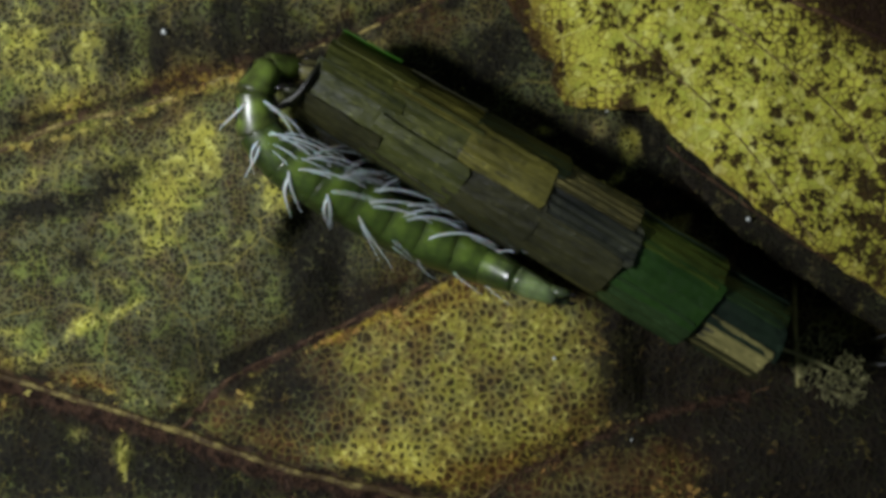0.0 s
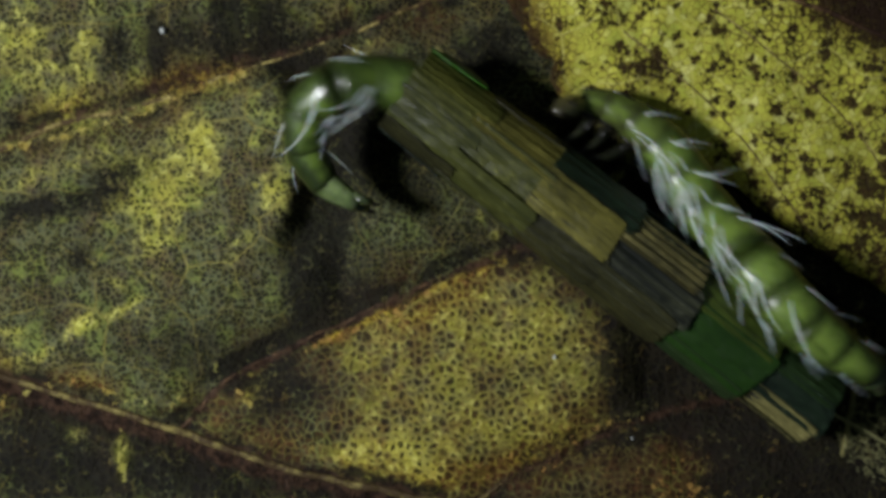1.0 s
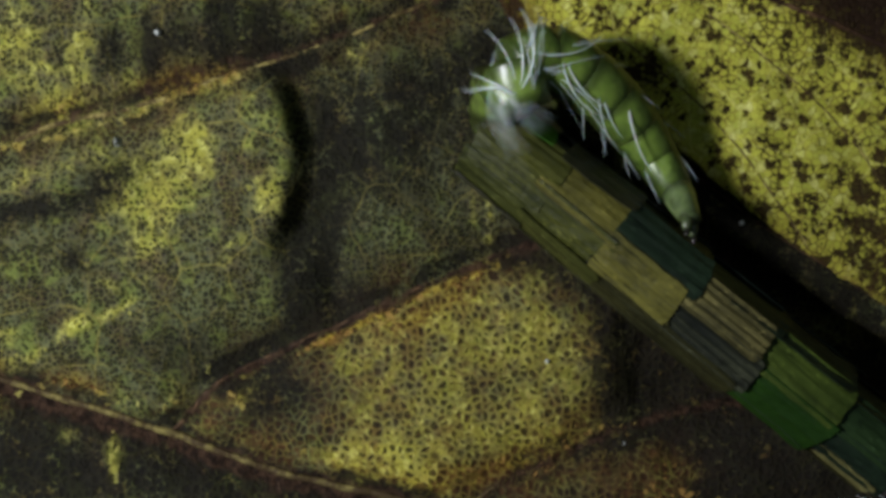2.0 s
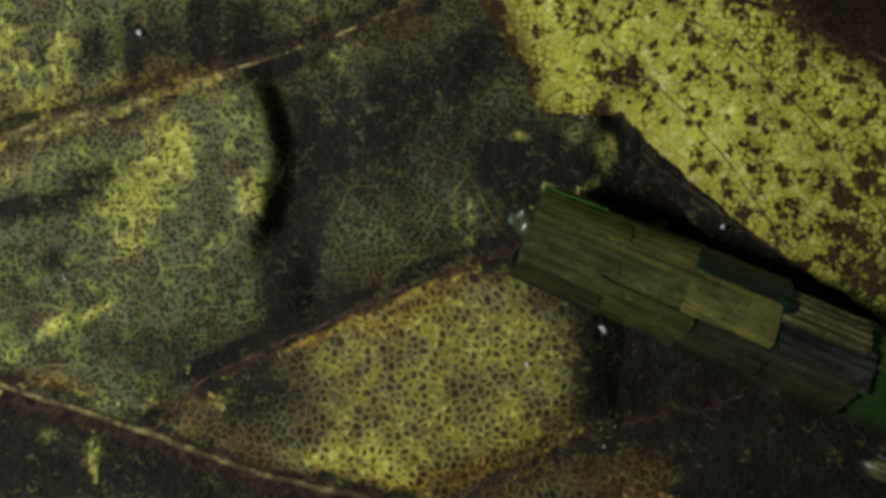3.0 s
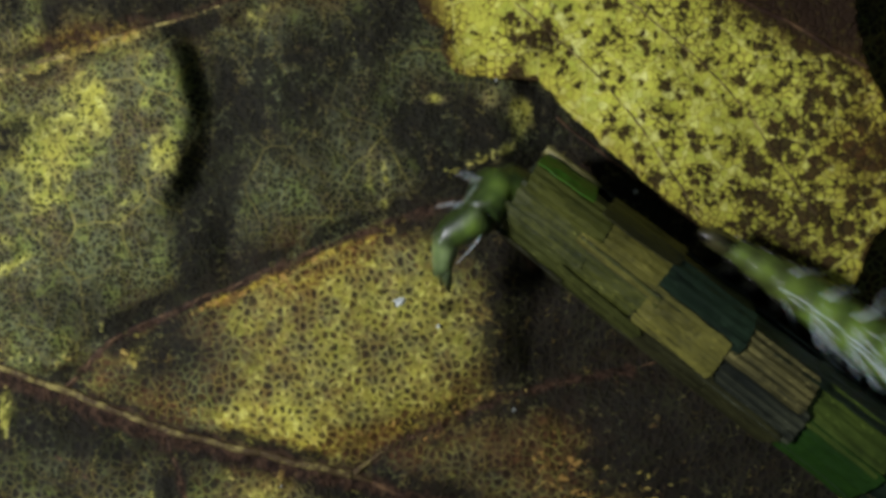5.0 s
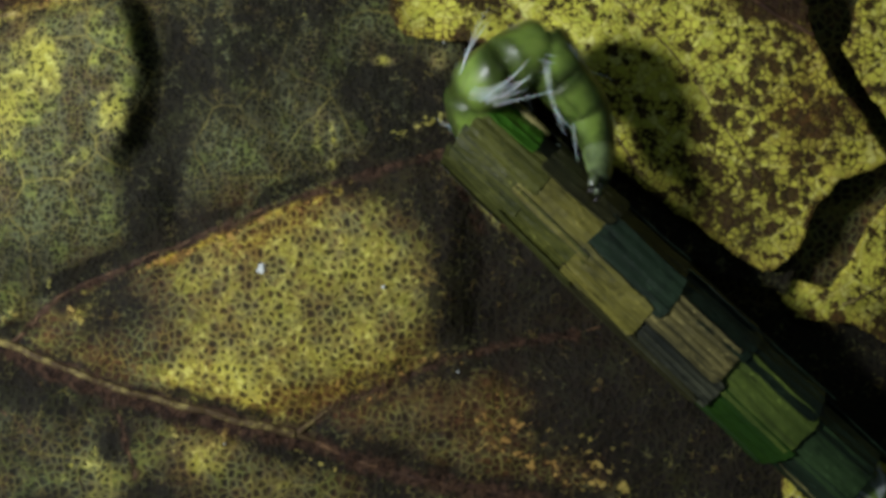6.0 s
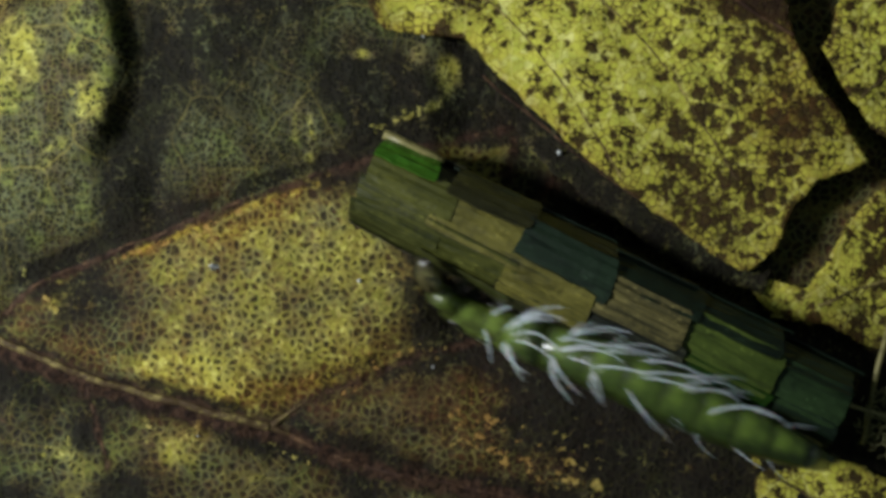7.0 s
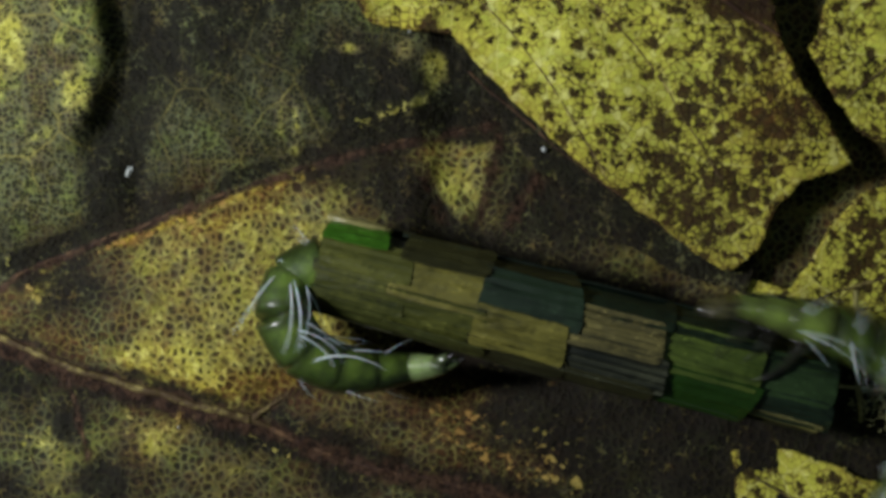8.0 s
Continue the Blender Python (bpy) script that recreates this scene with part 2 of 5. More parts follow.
def plate_material(name, light, dark, stripe=0.6, gloss=0.42, streak=1.0):
    """A cut piece of dead leaf blade: faint fibres along its length, mottled and speckled, wet; each piece a little different."""
    m, t, b = material(name, gloss, 0.3)
    info = t.nodes.new("ShaderNodeObjectInfo").outputs["Random"]
    co = coords(t, 0.00008, 900.0, (0.03, 1, 1))
    spot = coords(t)
    lines = noise_at(t, co, 2600.0 * streak, 3.0, 0.6)
    speck = noise_at(t, coords(t, stretch=(0.55, 1, 1)), 6200.0, 3.0, 0.7)
    blot = noise_at(t, coords(t, stretch=(0.5, 1, 1)), 620.0, 4.0, 0.62)
    grime = noise_at(t, spot, 1500.0, 4.0, 0.65)
    f = sums(t, "ADD", sums(t, "MULTIPLY_ADD", lines, 1.7 * stripe, 0.5 - 0.85 * stripe), sums(t, "MULTIPLY_ADD", blot, 1.5, -0.75))
    f = sums(t, "ADD", f, sums(t, "MULTIPLY_ADD", speck, 0.7, -0.35))
    f = sums(t, "ADD", f, sums(t, "MULTIPLY_ADD", info, 0.4, -0.2), clamp=True)
    c = blend(t, f, dark, light)
    c = blend(t, sums(t, "MULTIPLY", span(t, grime, 0.5, 0.72), 0.55), c, tuple(0.55 * x for x in dark))
    crack = noise_at(t, coords(t, 0.0001, 600.0, (0.05, 1, 1)), 900.0, 2.0)
    c = blend(t, sums(t, "MULTIPLY", span(t, sums(t, "ABSOLUTE", sums(t, "SUBTRACT", crack, 0.5)), 0.02, 0.004), 0.5), c, tuple(0.4 * x for x in dark))
    c = blend(t, sums(t, "MULTIPLY", sums(t, "MULTIPLY", span(t, speck, 0.58, 0.7), span(t, blot, 0.42, 0.6)), 0.8), c, tuple(min(1.0, 2.0 * x + 0.01) for x in light))
    c = blend(t, sums(t, "MULTIPLY", span(t, noise_at(t, spot, 3000.0, 3.0, 0.6), 0.34, 0.26), 0.8), c, (0.012, 0.012, 0.008))
    t.links.new(c, b.inputs["Base Color"])
    b.inputs["Coat Weight"].default_value = 0.12
    b.inputs["Coat Roughness"].default_value = 0.22
    bump(t, b, sums(t, "ADD", lines, sums(t, "MULTIPLY", speck, 0.6)), 0.0001, 0.75)
    return m


def flesh_material(name, light, dark, clear, sheen=(0.16, 1.7, 0.8), core=0):
    """Wet larval skin: the green gut shows through along one line (core: degrees round the body), the skin beside it
    and between the rings is dark and glassy, with flank shade painted in.
    """
    m, t, b = material(name, 0.4, 0.3)
    co = coords(t)
    f = noise_at(t, co, 800.0, 3.0)
    wrinkle = noise_at(t, coords(t, stretch=(2.2, 0.6, 0.6)), 1500.0, 3.0)
    mottle = noise_at(t, co, 2300.0, 4.0, 0.65)
    skin = blend(t, span(t, f, 0.3, 0.7), dark, light)
    skin = blend(t, sums(t, "MULTIPLY", span(t, mottle, 0.5, 0.7), 0.35), skin, tuple(1.5 * c for c in light))
    skin = blend(t, sums(t, "MULTIPLY", span(t, mottle, 0.45, 0.28), 0.5), skin, tuple(0.6 * c for c in dark))
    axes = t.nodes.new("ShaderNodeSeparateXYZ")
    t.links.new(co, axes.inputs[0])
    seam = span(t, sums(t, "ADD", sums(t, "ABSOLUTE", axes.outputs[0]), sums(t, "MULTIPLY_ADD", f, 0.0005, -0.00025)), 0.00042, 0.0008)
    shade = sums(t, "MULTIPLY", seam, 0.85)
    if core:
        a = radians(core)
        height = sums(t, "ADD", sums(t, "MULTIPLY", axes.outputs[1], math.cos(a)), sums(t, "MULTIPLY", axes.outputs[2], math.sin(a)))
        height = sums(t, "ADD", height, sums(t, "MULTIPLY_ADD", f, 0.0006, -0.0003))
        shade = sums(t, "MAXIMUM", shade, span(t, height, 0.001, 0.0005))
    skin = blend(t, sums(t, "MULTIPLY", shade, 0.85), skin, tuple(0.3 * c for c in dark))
    t.links.new(skin, b.inputs["Base Color"])
    b.inputs["Subsurface Weight"].default_value = clear
    b.inputs["Subsurface Radius"].default_value = (0.6, 1.0, 0.2)
    b.inputs["Subsurface Scale"].default_value = 0.00035
    b.inputs["Coat Weight"].default_value = sheen[2]
    b.inputs["Coat Roughness"].default_value = sheen[0]
    b.inputs["Coat IOR"].default_value = sheen[1]
    bump(t, b, sums(t, "ADD", f, sums(t, "MULTIPLY", sums(t, "ADD", wrinkle, sums(t, "MULTIPLY", mottle, 0.4)), 0.6)), 0.00007, 0.7)
    return m


def plain_material(name, colour, rough=0.5, spec=0.4, grain=0.3):
    m, t, b = material(name, rough, spec)
    f = noise_at(t, coords(t), 3000.0, 3.0)
    t.links.new(blend(t, span(t, f, 0.3, 0.7), tuple(c * (1 - grain) for c in colour), colour), b.inputs["Base Color"])
    bump(t, b, f, 0.00003, 0.6)
    return m


BLADE = leaf_material("rotting_leaf", (0.49, 0.47, 0.07), (0.082, 0.077, 0.047), (0.0085, 0.0078, 0.006), (0.105, 0.042, 0.014), (0.12, 0.14, 0.068), 2700.0, (0.012, 0.013, 0.008))
YELLOW = shed_material("yellow_leaf", (0.68, 0.7, 0.1), (0.84, 0.86, 0.27), (0.36, 0.29, 0.05), (0.02, 0.011, 0.006), (0.19, 0.085, 0.018), 3000.0)
RIB_YELLOW = vein_material("leaf_rib_yellow", (0.07, 0.045, 0.018), (0.42, 0.35, 0.11))
RIB = vein_material("leaf_rib", (0.06, 0.04, 0.018), (0.27, 0.225, 0.07))
RIB_DARK = vein_material("leaf_rib_dark", (0.03, 0.016, 0.01), (0.13, 0.075, 0.035))
MUD, mud_tree, mud_b = material("mud", 0.8, 0.2)
mud_tree.links.new(blend(mud_tree, noise_at(mud_tree, coords(mud_tree), 260.0, 5.0), (0.006, 0.006, 0.004), (0.02, 0.018, 0.01)), mud_b.inputs["Base Color"])
OLIVE = plate_material("plate_olive", (0.105, 0.11, 0.019), (0.018, 0.023, 0.005))
BROWN = plate_material("plate_brown", (0.036, 0.036, 0.011), (0.01, 0.0105, 0.005))
DUSK = plate_material("plate_dusk", (0.014, 0.028, 0.013), (0.004, 0.008, 0.005), 0.25)
MOSS = plate_material("plate_moss", (0.022, 0.045, 0.013), (0.008, 0.018, 0.006), 0.25)
GREEN = plate_material("plate_green", (0.016, 0.048, 0.004), (0.007, 0.024, 0.003), 0.2)
GREEN_BRIGHT = plate_material("plate_green_bright", (0.06, 0.19, 0.012), (0.025, 0.09, 0.006), 0.25)
STRIPED = plate_material("plate_striped", (0.16, 0.14, 0.045), (0.012, 0.013, 0.007), 1.4, 0.42, 1.3)
GREY = plate_material("plate_grey", (0.06, 0.065, 0.036), (0.008, 0.010, 0.007), 1.6, 0.42, 1.4)
TAN = plate_material("plate_tan", (0.165, 0.15, 0.028), (0.026, 0.027, 0.007))
FERN = plate_material("plate_fern", (0.06, 0.066, 0.014), (0.014, 0.019, 0.005))
LIME = plate_material("plate_lime", (0.085, 0.12, 0.017), (0.026, 0.044, 0.007), 0.5)
STRAW = plate_material("plate_straw", (0.26, 0.235, 0.08), (0.09, 0.085, 0.03), 0.4)
NET = plain_material("skeleton_net", (0.36, 0.35, 0.15), 0.5, 0.3)
SILK = plain_material("silk_lining", (0.03, 0.032, 0.022), 0.7)
# lower larva's colour has shade mixed in, upper larva's is paled for sheen
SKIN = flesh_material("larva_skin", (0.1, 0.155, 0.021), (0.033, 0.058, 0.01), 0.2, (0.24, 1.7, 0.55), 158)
SKIN_LIT = flesh_material("larva_skin_lit", (0.18, 0.27, 0.045), (0.07, 0.115, 0.02), 0.25, (0.3, 1.6, 0.45), 24)
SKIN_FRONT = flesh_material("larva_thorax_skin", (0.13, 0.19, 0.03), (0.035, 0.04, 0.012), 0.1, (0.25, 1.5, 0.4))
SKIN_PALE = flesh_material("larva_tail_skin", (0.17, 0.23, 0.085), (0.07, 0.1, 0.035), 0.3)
HEAD = flesh_material("larva_head_skin", (0.15, 0.14, 0.05), (0.05, 0.045, 0.018), 0.1)
HORN = plain_material("horn_dark", (0.012, 0.01, 0.008), 0.25, 0.5)
LEG = flesh_material("larva_leg_skin", (0.024, 0.027, 0.011), (0.008, 0.009, 0.005), 0.1, (0.35, 1.3, 0.1))
GILL, gill_tree, gill_b = material("gill_filament", 0.22, 0.9)
gill_b.inputs["Base Color"].default_value = (0.84, 0.9, 0.88, 1)
gill_b.inputs["Alpha"].default_value = 0.6
gill_b.inputs["Subsurface Weight"].default_value = 0.2
gill_b.inputs["Subsurface Scale"].default_value = 0.0003
GRAIN = plain_material("pale_grain", (0.5, 0.54, 0.5), 0.3, 0.6)


# ---- building ----
def mesh_of(name, bm, mat, smooth=True):
    me = bpy.data.meshes.new(name)
    bmesh.ops.recalc_face_normals(bm, faces=bm.faces)
    bm.to_mesh(me)
    bm.free()
    for p in me.polygons:
        p.use_smooth = smooth
    me.materials.append(mat)
    return me


def part(name, bm, mat, parent, label="", smooth=True):
    ob = new(name, mesh_of(name, bm, mat, smooth) if isinstance(bm, bmesh.types.BMesh) else bm)
    ob.parent = parent
    return tagged(ob, label)


def loft(bm, rings, closed=True):
    """Skin round rings of points."""
    made = [[bm.verts.new(p) for p in r] for r in rings]
    n = len(made[0])
    for a, b in zip(made, made[1:]):
        for i in range(n):
            bm.faces.new((a[i], a[(i + 1) % n], b[(i + 1) % n], b[i]))
    if closed:
        bm.faces.new(made[0][::-1])
        bm.faces.new(made[-1])


def tube(bm, path, radii, sides=8, flat=1.0):
    """A tapered tube along a path."""
    path = [Vector(p) for p in path]
    rings = []
    for i, p in enumerate(path):
        d = (path[min(i + 1, len(path) - 1)] - path[max(i - 1, 0)]).normalized()
        side = d.cross(Vector((0, 0, 1)))
        side = side.normalized() if side.length > 0.05 else Vector((1, 0, 0))
        up = side.cross(d)
        r = float(radii[i] if isinstance(radii, (list, tuple)) else radii)
        rings.append([p + r * (math.cos(a) * side + flat * math.sin(a) * up) for a in [2 * math.pi * k / sides for k in range(sides)]])
    loft(bm, rings)


def curve_through(points, n):
    """n places at even steps along a smooth line through the points."""
    p = np.array(points, float)
    q = np.vstack([2 * p[0] - p[1], p, 2 * p[-1] - p[-2]])
    out = []
    for i in range(1, len(q) - 2):
        for u in np.linspace(0, 1, 24, endpoint=False):
            a, b, c, d = q[i - 1], q[i], q[i + 1], q[i + 2]
            out.append(0.5 * (2 * b + (c - a) * u + (2 * a - 5 * b + 4 * c - d) * u * u + (3 * b - a - 3 * c + d) * u ** 3))
    out.append(p[-1])
    out = np.array(out)
    s = np.concatenate([[0], np.cumsum(np.linalg.norm(np.diff(out, axis=0), axis=1))])
    w = np.linspace(0, s[-1], n)
    return np.stack([np.interp(w, s, out[:, k]) for k in range(out.shape[1])], 1)


def away(X, Y, line):
    """Distance from a line, place by place, and how far along it (0 to 1)."""
    best, along = np.full(X.shape, 1e9), np.zeros(X.shape)
    n = len(line) - 1
    for i, (a, b) in enumerate(zip(line[:-1], line[1:])):
        d = b - a
        u = np.clip(((X - a[0]) * d[0] + (Y - a[1]) * d[1]) / max(d @ d, 1e-9), 0, 1)
        r = np.hypot(X - a[0] - u * d[0], Y - a[1] - u * d[1])
        along = np.where(r < best, (i + u) / n, along)
        best = np.minimum(best, r)
    return best, along


def rough(X, Y, scale, seed, octaves=3):
    """Smooth noise, about -1 to 1, on a plan in mm."""
    rng = np.random.default_rng(seed)
    out, amp = np.zeros(X.shape), 1.0
    for _ in range(octaves):
        g = rng.uniform(-1, 1, (64, 64))
        u, v = X * scale + 1000.37, Y * scale + 1000.71
        i, j = np.floor(u).astype(int), np.floor(v).astype(int)
        fu, fv = u - i, v - j
        fu, fv = fu * fu * (3 - 2 * fu), fv * fv * (3 - 2 * fv)
        a, b, c, d = g[i % 64, j % 64], g[(i + 1) % 64, j % 64], g[i % 64, (j + 1) % 64], g[(i + 1) % 64, (j + 1) % 64]
        out += amp * (a * (1 - fu) * (1 - fv) + b * fu * (1 - fv) + c * (1 - fu) * fv + d * fu * fv)
        scale, amp = scale * 2.03, amp * 0.5
    return out


def blots(X, Y, spots):
    """Stains and shade patches: place, reach along and across, turn in degrees, strength."""
    out = np.zeros(X.shape)
    for x, y, rx, ry, turn, k in spots:
        c, s = math.cos(radians(turn)), math.sin(radians(turn))
        u, v = (X - x) * c + (Y - y) * s, -(X - x) * s + (Y - y) * c
        out += k * np.exp(-(u / rx) ** 2 - (v / ry) ** 2)
    return out


def strokes(X, Y, lines):
    """Stains and shade along lines: the line's points, its half width and strength."""
    out = np.zeros(X.shape)
    for points, wide, k in lines:
        d, _ = away(X, Y, curve_through(points, 24))
        out = np.maximum(out, k * np.exp(-(d / wide) ** 2))
    return out


def smooth(v, a, b):
    u = np.clip((v - a) / (b - a), 0, 1)
    return u * u * (3 - 2 * u)


def sheet(name, X, Y, Z, keep, layers, mat, thick=0.12):
    """A leaf blade over a plan grid."""
    index = -np.ones(X.shape, int)
    cellmask = keep[:-1, :-1] & keep[1:, :-1] & keep[:-1, 1:] & keep[1:, 1:]
    used = np.zeros(X.shape, bool)
    for a in (0, 1):
        for b in (0, 1):
            used[a:X.shape[0] - 1 + a, b:X.shape[1] - 1 + b] |= cellmask
    index[used] = np.arange(used.sum())
    verts = np.stack([X[used], Y[used], Z[used]], 1) * MM
    i, j = np.nonzero(cellmask)
    faces = np.stack([index[i, j], index[i, j + 1], index[i + 1, j + 1], index[i + 1, j]], 1)
    me = bpy.data.meshes.new(name)
    me.from_pydata(verts.tolist(), [], faces.tolist())
    for key, values in layers.items():
        att = me.attributes.new(key, "FLOAT", "POINT")
        att.data.foreach_set("value", values[used].astype(np.float32))
    for p in me.polygons:
        p.use_smooth = True
    me.materials.append(mat)
    me.update()
    if me.polygons[0].normal.z < 0:
        me.flip_normals()
    ob = new(name, me)
    if thick:
        s = ob.modifiers.new("thickness", "SOLIDIFY")
        s.thickness, s.offset = thick * MM, -1
    return ob


# ---- the litter: one broad brown leaf below, yellow leaves over its edge ----
def line(*pts):
    return curve_through(pts, 40)


MIDRIB = line((-27, -3.5), (-20, -5.8), (-16.2, -7.0), (-12.0, -8.3), (-7.0, -10.0), (-2.1, -11.1), (1.25, -11.8))
FORK = line((1.25, -11.8), (4.4, -13.0), (6.6, -13.6), (10.6, -14.1), (18, -15.5))
SIDE_A = line((-20 - 6, 2.2), (-20.0, 4.5), (-17.4, 5.7), (-13.6, 6.5), (-9.3, 7.9), (-5.7, 9.1), (-2.1, 10.6), (2, 12.4))
SIDE_B = line((-12.0, -8.3), (-11.2, -7.5), (-10.3, -6.4), (-8.8, -5.4), (-4.7, -3.5), (-1.6, -2.0), (1.0, -0.9), (3.4, 0.1), (6.9, 1.3), (12.0, 2.6), (17, 3.5))
SIDE_C = line((1.25, -11.8), (3.2, -10.3), (4.9, -9.6), (7.7, -8.2), (10.6, -7.4), (13.9, -6.7), (20, -5.2))
SIDE_D = line((-13, -10.6), (-9, -13.4), (-7, -17))
SIDE_E = line((-7.1, -10.4), (-6.5, -12.0), (-5.8, -13.9), (-5.5, -16.2))
FOLD = line((-8.0, 10.8), (-7.4, 9.2), (-6.7, 7.4), (-6.0, 5.0), (-5.9, 3.2), (-6.4, 1.4), (-7.0, 0.0), (-7.6, -2.0))


def litter_height(X, Y):
    h = 0.22 * rough(X, Y, 0.16, 3) + 0.06 * rough(X, Y, 0.9, 4)
    quilt = np.full(X.shape, 9.0)
    for v in (MIDRIB, FORK, SIDE_A, SIDE_B, SIDE_C):
        quilt = np.minimum(quilt, away(X, Y, v)[0])
    h += 0.55 * (1 - np.exp(-(quilt / 1.5) ** 2)) - 0.35
    # the blade breaks down along a fold
    fx = np.interp(Y, FOLD[::-1, 1], FOLD[::-1, 0])
    within = smooth(Y, -1.6, 1.6) * (1 - smooth(Y, 7.0, 8.8))
    h += within * (0.5 * smooth(X, fx - 5.0, fx - 0.9) - 1.1 * smooth(X, fx - 0.9 - 0.15 * rough(Y, Y, 0.5, 44), fx + 0.5) + 0.6 * smooth(X, fx + 0.9, fx + 4.8))
    h += 0.35 * np.exp(-((X - 2.8) / 4.6) ** 2 - ((Y + 6.3) / 3.2) ** 2)
    h -= 0.7 * smooth(X, 7.6, 9.6) * smooth(Y, -8.0, -6.0)
    h -= 0.5 * np.exp(-((X + 4.5) / 1.0) ** 2 - ((Y + 1.5) / 2.6) ** 2)
    return h


# stains on the brown leaf, the gloom ones with painted shade among them: place, reach along and across, turn, strength
PALE_WEST = [(-13.6, 2.6, 1.4, 1.53, 0, 0.8), (-13, 0.5, 0.64, 1.53, 0, 0.6), (-11.6, 5.1, 1.15, 0.89, 0, 0.5), (-7.5, 2.7, 0.64, 0.77, 0, 0.8), (-12.3, 3.9, 1.53, 0.77, 0, 0.4), (-14.8, -1.5, 0.64, 0.51, 0, 0.5), (-19.2, 3.3, 1.53, 0.77, 20, 0.4), (-18.2, 5.4, 1.79, 0.51, 30, 0.5), (-16.2, 5.8, 1.53, 0.46, 25, 0.5), (-13.1, 6.5, 1.53, 0.31, 20, 0.7), (-10.1, 7.4, 1.53, 0.26, 20, 0.6), (-19, 9.7, 1.15, 2.3, 0, 0.6), (-16.2, 8.4, 0.64, 1.53, -15, 0.6), (-16.4, 6.7, 1.02, 0.64, 0, 0.6)]
PALE_SOUTH_WEST = [(-18.1, -4.6, 2.04, 0.36, 35, 0.3), (-19.5, -3.8, 0.77, 0.38, 0, 0.6), (-16.2, -3.3, 0.51, 0.38, 0, 0.6), (-14.5, -2.8, 1.53, 0.31, 25, 0.5), (-16.2, -5.8, 0.77, 0.38, 0, 0.5), (-19.5, -5.3, 1.02, 0.51, 0, 0.6), (-14.5, -9.2, 0.31, 1.02, 0, 0.8), (-16.7, -8.4, 0.64, 0.38, 0, 0.5), (-9, -6.7, 0.38, 0.31, 0, 0.6), (-9.3, -0.7, 1.53, 1.53, 0, 0.2), (-17.7, -0.7, 1.79, 1.53, 0, 0.15)]
PALE_MIDDLE = [(2.4, -4.1, 4.34, 1.79, 0, 0.45), (-1.6, -6.6, 3.06, 2.3, 0, 0.42), (4.5, -6.1, 3.32, 2.81, 0, 0.45), (-2.4, -8.9, 1.79, 1.28, 0, 0.6), (1.9, -8.1, 3.06, 1.02, 0, 0.45), (6.5, -5.1, 1.53, 2.04, 0, 0.35), (-0.6, -3, 2.3, 0.64, 15, 0.4), (-3.7, -4.6, 1.02, 0.77, 0, 0.3), (-1.6, -9.7, 1.53, 0.77, 0, 0.6), (-3.5, 8.8, 0.77, 0.89, 0, 0.6), (-2.4, 9.7, 1.02, 0.51, 20, 0.4), (1.7, 2.1, 0.2, 0.89, 0, 0.8), (-0.6, 7.4, 0.38, 0.77, 0, 0.4)]
PALE_EAST = [(-3.3, -13.4, 1.4, 1, 0, 0.3), (-8, -14.5, 2.4, 1.4, 0, 0.3), (0, -14.2, 1.8, 1, 0, 0.3), (9.5, -10, 3, 2, 0, 0.15)]
PALE_CELLS = [(-4.3, -9.2, 0.8, 0.5, 0, 0.75), (-1.4, -9.2, 0.9, 0.6, 0, 0.75), (0.4, -8.9, 0.5, 0.4, 0, 0.75), (-0.3, -10.3, 1.0, 0.5, 0, 0.75), (-3.8, -10.5, 0.8, 0.5, 0, 0.75), (-2.5, -12.8, 1.2, 0.7, 0, 0.4), (-1.7, -12.3, 0.8, 0.5, 0, 0.4), (-7.4, 2.4, 0.5, 0.9, 0, 0.75), (8.8, 4.6, 0.6, 0.9, 0, 0.75), (-10.8, 4.3, 0.8, 1.4, 0, 0.75), (6.5, 2.9, 0.8, 0.3, 0, 0.75), (-7.3, -13.5, 1.2, 0.8, 0, 0.45), (-8.5, -6.4, 0.5, 0.4, 0, 0.75)]
PALE_HOOK = [(2.4, 1.9, 0.18, 0.75, 10, 0.9), (2.4, 0.6, 0.2, 0.3, 0, 0.8), (7.0, 5.5, 0.45, 0.5, 0, 0.7), (8.45, 4.7, 0.55, 0.95, 10, 1.1), (7.8, 3.1, 0.6, 0.4, 40, 0.8), (6.5, 2.6, 0.5, 0.3, 0, 0.6), (10.0, -0.1, 1.3, 1.2, 0, 0.3), (4.5, 5.3, 0.7, 0.3, 0, 1.0)]
# the patches right of the curled flap paint in its shadow
GLOOM_HOOK = [(5.4, 3.8, 2.4, 1.6, 0, 0.6), (10.4, 2.9, 2.4, 1.5, -30, 1.3), (9.5, 5.2, 0.6, 0.8, 0, 0.9), (6.3, 4.3, 1.0, 0.9, 0, 0.7), (6.5, -0.4, 2.0, 1.1, -10, 0.9), (3.8, -0.7, 0.9, 0.9, 0, 0.4)]
